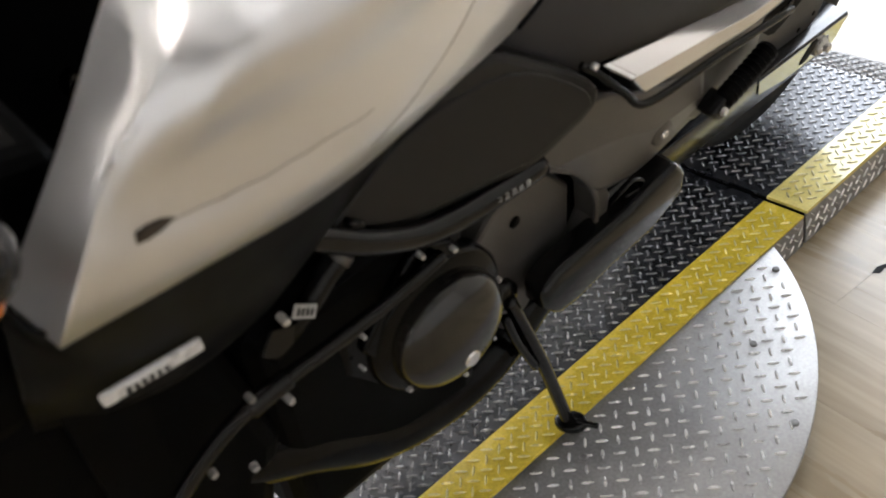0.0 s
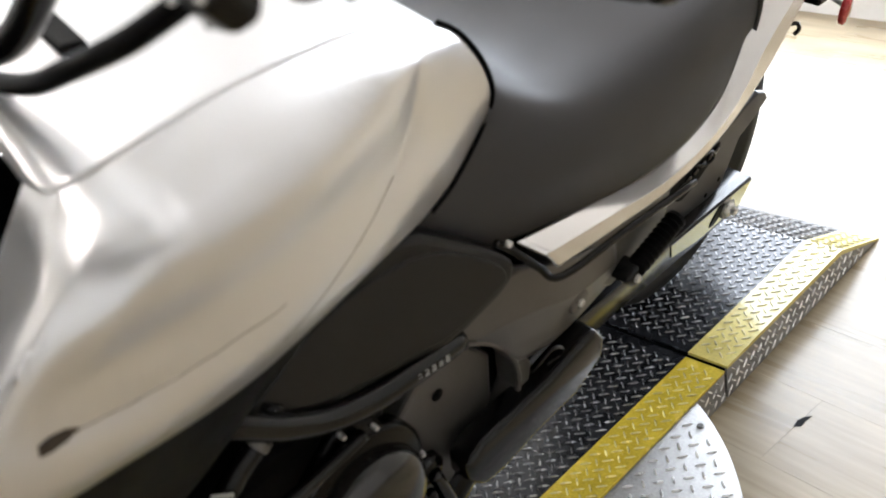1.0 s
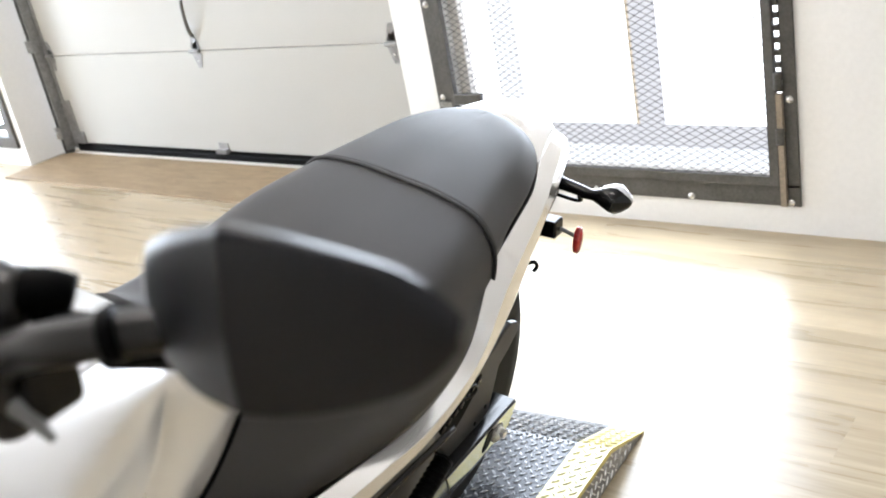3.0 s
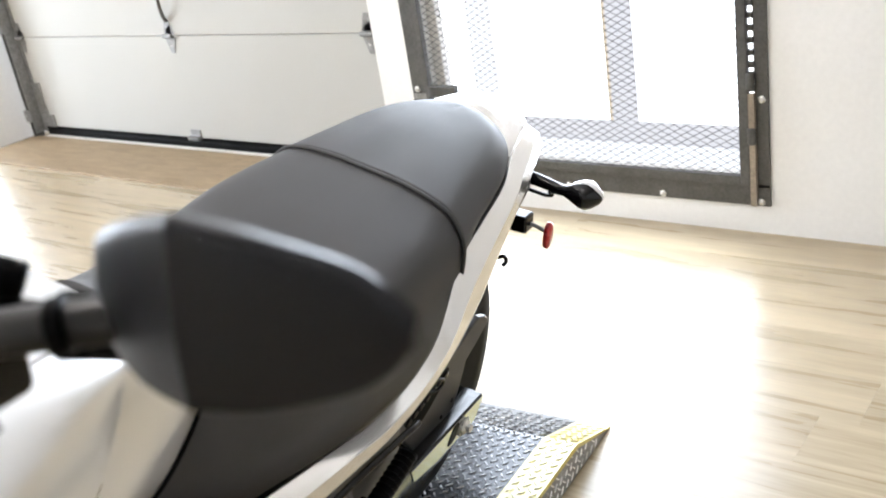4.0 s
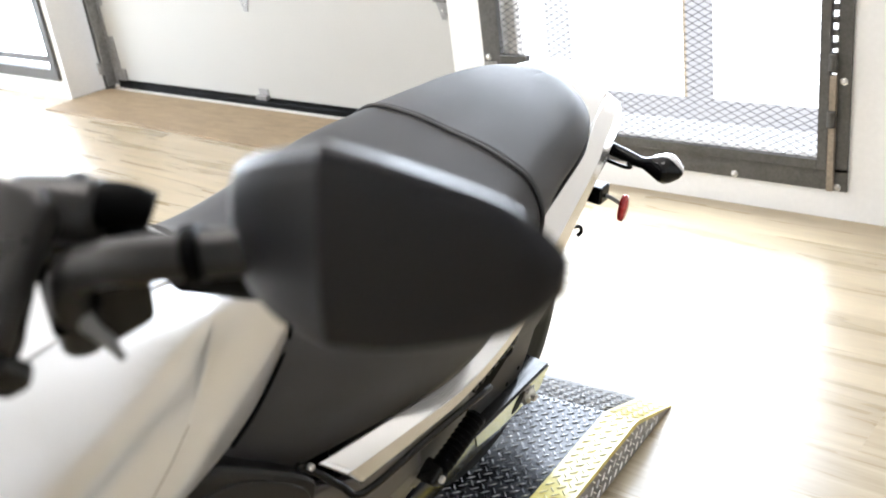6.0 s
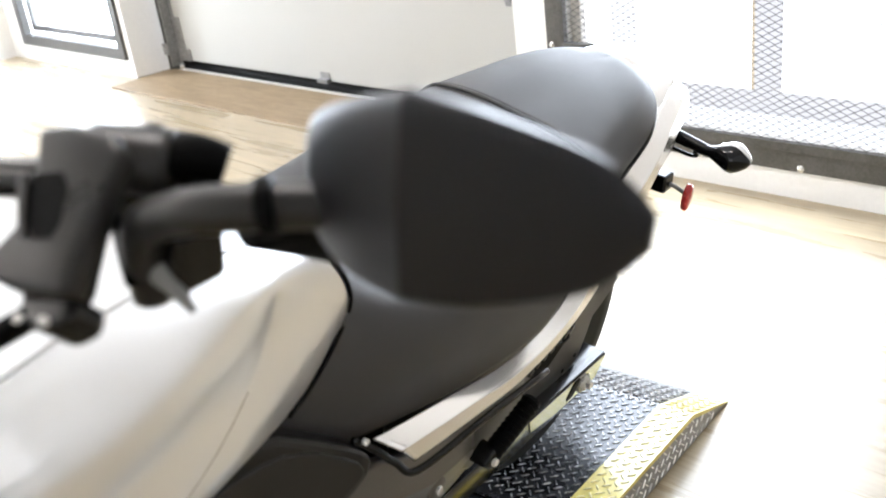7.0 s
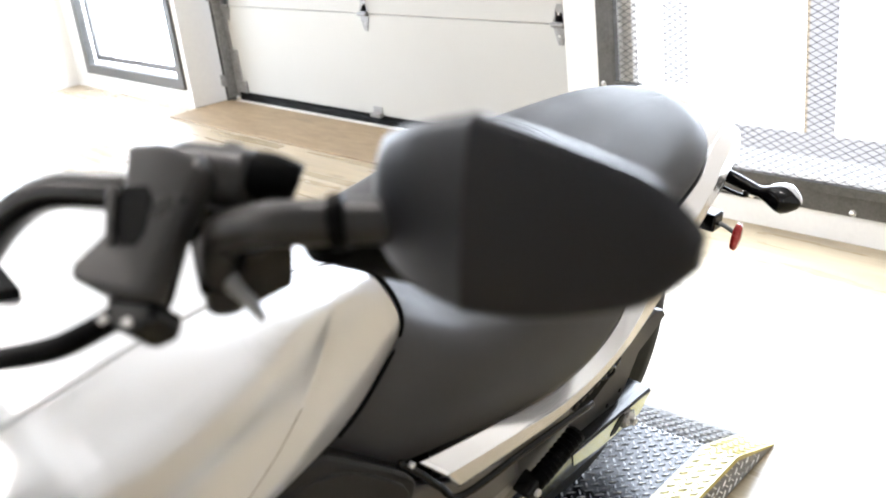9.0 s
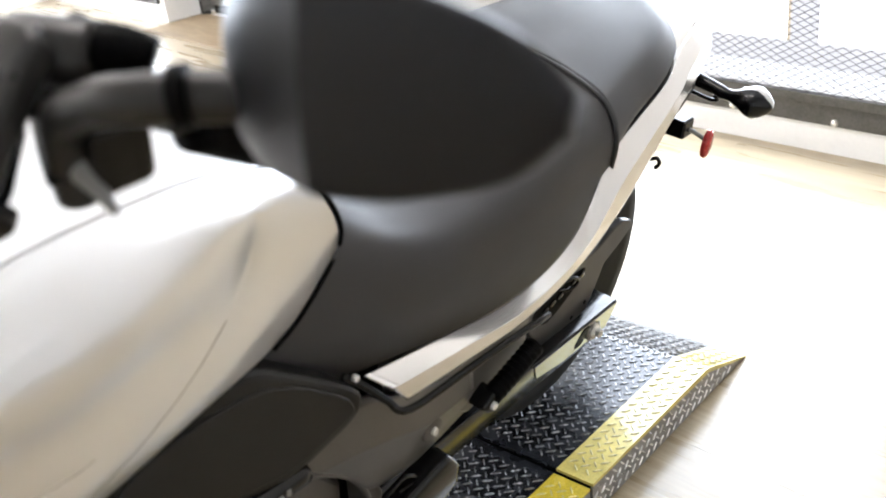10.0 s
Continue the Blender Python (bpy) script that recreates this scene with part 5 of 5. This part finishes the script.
def mirror_body(s):
    """Mirror housing: a wedge with an upright ridge, thin towards its outer tip, with rounded rims."""
    inner = [(0.452, -0.886, 1.164, 1.192), (0.462, -0.893, 1.151, 1.207), (0.490, -0.904, 1.148, 1.224), (0.527, -0.914, 1.155, 1.241)]
    outer = [(0.527, -0.914, 1.155, 1.241), (0.555, -0.906, 1.160, 1.237), (0.588, -0.894, 1.173, 1.229), (0.602, -0.888, 1.184, 1.220), (0.610, -0.882, 1.196, 1.209)]
    cols = [catmull(inner, k / 16) for k in range(16)] + [catmull(outer, k / 26) for k in range(27)]
    bm = bmesh.new()
    before = None
    for i, (x, y, lo, hi) in enumerate(cols):
        end = min(1.0, 0.35 + 0.16 * i, 0.10 + 0.045 * (len(cols) - 1 - i))
        depth, r, mid_z, half = 0.027 * end, min(0.0052, (hi - lo) * 0.3), (lo + hi) / 2, (hi - lo) / 2
        prof = [(r * (1 - math.cos(a)) - 0.0025 * math.cos(math.pi / 2 * (half - r + r * math.sin(a)) / half), half - r + r * math.sin(a)) for a in (0.0, 0.35, 0.7, 1.05, 1.4)]
        top = [(-0.0025 * math.cos(math.pi / 2 * f * (half - r) / half), f * (half - r)) for f in (0.0, 0.35, 0.7)] + prof + [(depth * 0.40, half * 0.955), (depth * 0.70, half * 0.80), (depth, half * 0.60)]
        ring = [bm.verts.new(((x - 0.25 * max(dy, 0)) * s, y + dy, mid_z + dz)) for dy, dz in top] + [bm.verts.new(((x - 0.25 * max(dy, 0)) * s, y + dy, mid_z - dz)) for dy, dz in top[:0:-1]]
        n = len(ring)
        if before:
            for k in range(n):
                bm.faces.new((before[k], before[(k + 1) % n], ring[(k + 1) % n], ring[k]))
        else:
            bm.faces.new(ring)
        before = ring
    bm.faces.new(before)
    return bm


for s in (1, -1):
    mr = sharp(part("mirror", mirror_body(s), M_SHELL, bike, "black rear-view mirror housing"), 25)
    mr.location.y = -0.165 if s < 0 else 0.0
    part("stem", tube([(0.379 * s, -0.921, 1.100), (0.380 * s, -0.924, 1.126), (0.387 * s, -0.925, 1.143), (0.405 * s, -0.922, 1.154), (0.430 * s, -0.916, 1.163), (0.480 * s, -0.882, 1.170)], 0.0108, 16, 6), M_HOUSING, mr, "black mirror stem")
    part("collar", tube([(0.4475 * s, -0.910, 1.1675), (0.4500 * s, -0.908, 1.168), (0.4525 * s, -0.906, 1.1685)], 0.0130, 16, 2), M_NEARBLACK, mr)
    part("glass", place(lathe(((0, 0.001), (0.001, 0.036)), 28, axis="y"), Matrix.Translation((0.528 * s, -0.874, 1.190)) @ pose(0, 0, 0, 0, 0, 4 * s) @ Matrix.Diagonal((1.6, 1, 0.8, 1))), M_MIRROR, mr, "mirror glass")

# ---- front end
both("fork_leg", lambda s: tube([(0.102 * s, -1.10, 1.00), (0.102 * s, -1.28, 0.66), (0.102 * s, -1.46, 0.32)], 0.024, 18, 6), M_BLACK, "black front fork leg")
part("top_clamp", box(-0.13, 0.13, -1.14, -1.06, 0.965, 0.995), M_BLACK, bike, smooth=False)
part("headstock", tube([(0, -1.09, 0.98), (0, -1.14, 0.88), (0, -1.19, 0.78)], 0.04), M_MATTE, bike)
part("front_fender", skin([[(0.065, -1.78, 0.36), (0.065, -1.62, 0.58), (0.065, -1.42, 0.62), (0.065, -1.24, 0.50)], [(0.0, -1.79, 0.37), (0.0, -1.62, 0.61), (0.0, -1.42, 0.65), (0.0, -1.23, 0.52)]], 24, 8, 1, True), M_SILVER, bike, "silver front mudguard")
for s in (1, -1):
    fs = part("front_turn_signal", ellipsoid((0.235 * s, -1.160, 0.868), (0.042, 0.026, 0.026), (0, 0, -8 * s)), M_GLOSS, bike, "black front turn signal with an amber lens")
    part("lens", ellipsoid((0.237 * s, -1.170, 0.856), (0.040, 0.022, 0.022), (0, 0, -8 * s)), M_AMBER, fs, "amber lens")
    part("stalk", tube([(0.13 * s, -1.165, 0.84), (0.17 * s, -1.163, 0.855), (0.20 * s, -1.161, 0.866)], 0.010), M_BLACK, fs)
part("headlight", ellipsoid((0, -1.27, 0.86), (0.11, 0.09, 0.10)), M_GLOSS, bike, "round headlight in a black shell")

# added near-black block stands in for the dark before the fork
bevelled(part("fork_cover", slab([(-1.33, 0.62), (-1.33, 0.84), (-1.24, 0.90), (-1.165, 0.86), (-1.07, 0.84), (-1.06, 0.62)], -0.15, 0.15), M_NEARBLACK, bike, "near-black filler block before the fork", False), 0.02, 3)

# ---- side stand
st = part("side_stand", tube([(0.150, -0.668, 0.345), (0.165, -0.650, 0.27), (0.176, -0.630, 0.19), (0.188, -0.598, 0.052)], 0.0095, 14, 6), M_GLOSS, bike, "gloss black side stand")
part("stand_foot", place(lathe(((-0.007, 0.020), (0.002, 0.020), (0.004, 0.016)), 18, axis="z"), Matrix.Translation((0.190, -0.594, 0.050)) @ pose(0, 0, 0, 0, -LEAN, 30) @ Matrix.Diagonal((1.2, 0.85, 1, 1))), M_BLACK, st)
part("stand_tang", tube([(0.195, -0.592, 0.054), (0.212, -0.584, 0.055), (0.226, -0.578, 0.058)], 0.0045, 8, 3), M_BLACK, st)
part("stand_spring", tube([(0.160, -0.685, 0.335), (0.168, -0.672, 0.28), (0.176, -0.650, 0.22)], 0.006, 10, 6), M_BLACK, st)
part("stand_pivot", lathe(((0.10, 0.022), (0.145, 0.022), (0.150, 0.016)), 18, origin=(0, -0.668, 0.345)), M_BLACK, bike)
# ---------------------------------------------------------------- floor planks
floor = tagged(new("floor"), "light oak-look vinyl plank floor, slightly worn and glossy", "floor", kind="structure")
PW, PL = 0.182, 1.215
plank_meshes = {}


def plank_mesh(length):
    key = round(length, 3)
    if key not in plank_meshes:
        bm = bmesh.new()
        e = 0.0002
        lo = [bm.verts.new(q) for q in ((0, 0, -0.011), (length, 0, -0.011), (length, PW, -0.011), (0, PW, -0.011))]
        mid = [bm.verts.new(q) for q in ((0.0001, 0.0001, -0.0002), (length - 0.0001, 0.0001, -0.0002), (length - 0.0002, PW - 0.0002, -0.0004), (0.0004, PW - 0.0002, -0.0004))]
        hi = [bm.verts.new(q) for q in ((e, e, 0), (length - e, e, 0), (length - e, PW - e, 0), (e, PW - e, 0))]
        bm.faces.new(hi)
        for i in range(4):
            j = (i + 1) % 4
            bm.faces.new((mid[i], mid[j], hi[j], hi[i]))
            bm.faces.new((lo[i], lo[j], mid[j], mid[i]))
        me = bpy.data.meshes.new("plank")
        bm.to_mesh(me)
        bm.free()
        me.materials.append(M_PLANK)
        plank_meshes[key] = me
    return plank_meshes[key]


rnd = random.Random(11)
rest_v, rest_f = [], []
row = 0
y = YW
while y > -6.05:
    x = XL - rnd.uniform(0.05, 1.1)
    while x < 3.55:
        a, b = max(x, XL), min(x + PL, 3.55)
        if b - a > 0.02:
            if y > -2.6 and a < 1.7:
                ob = new("plank", plank_mesh(b - a))
                ob.parent = floor
                ob.location = (a, y - PW, 0)
            else:
                k = len(rest_v)
                rest_v += [(a, y - PW, 0), (b, y - PW, 0), (b, y, 0), (a, y, 0)]
                rest_f.append((k, k + 1, k + 2, k + 3))
        x += PL
    y -= PW
me = bpy.data.meshes.new("planks")
me.from_pydata([(a, b, -0.0005) for a, b, c in rest_v], [], rest_f)
me.materials.append(M_PLANK)
rest = new("far_planks", me)
rest.parent = floor
thick(rest, 0.01)
tagged(rest, kind="stuff")
ob = part("recess_floor", box(-4.59, -1.572, YW, YW + 0.33, -0.012, -0.002), M_PLANK, floor, smooth=False)

# a dark chip in the floor beside the ramp
part("floor_chip", place(slab([(-0.018, -0.004), (0.0, -0.007), (0.014, -0.002), (0.022, 0.006), (0.004, 0.004), (-0.010, 0.006)], 0.0004, 0.0010), Matrix.Translation((0.13, 0.025, 0)) @ Matrix(((0, 0, 1, 0), (0, 1, 0, 0), (1, 0, 0, 0), (0, 0, 0, 1)))), M_NEARBLACK, floor, "small dark chip in a plank", False)
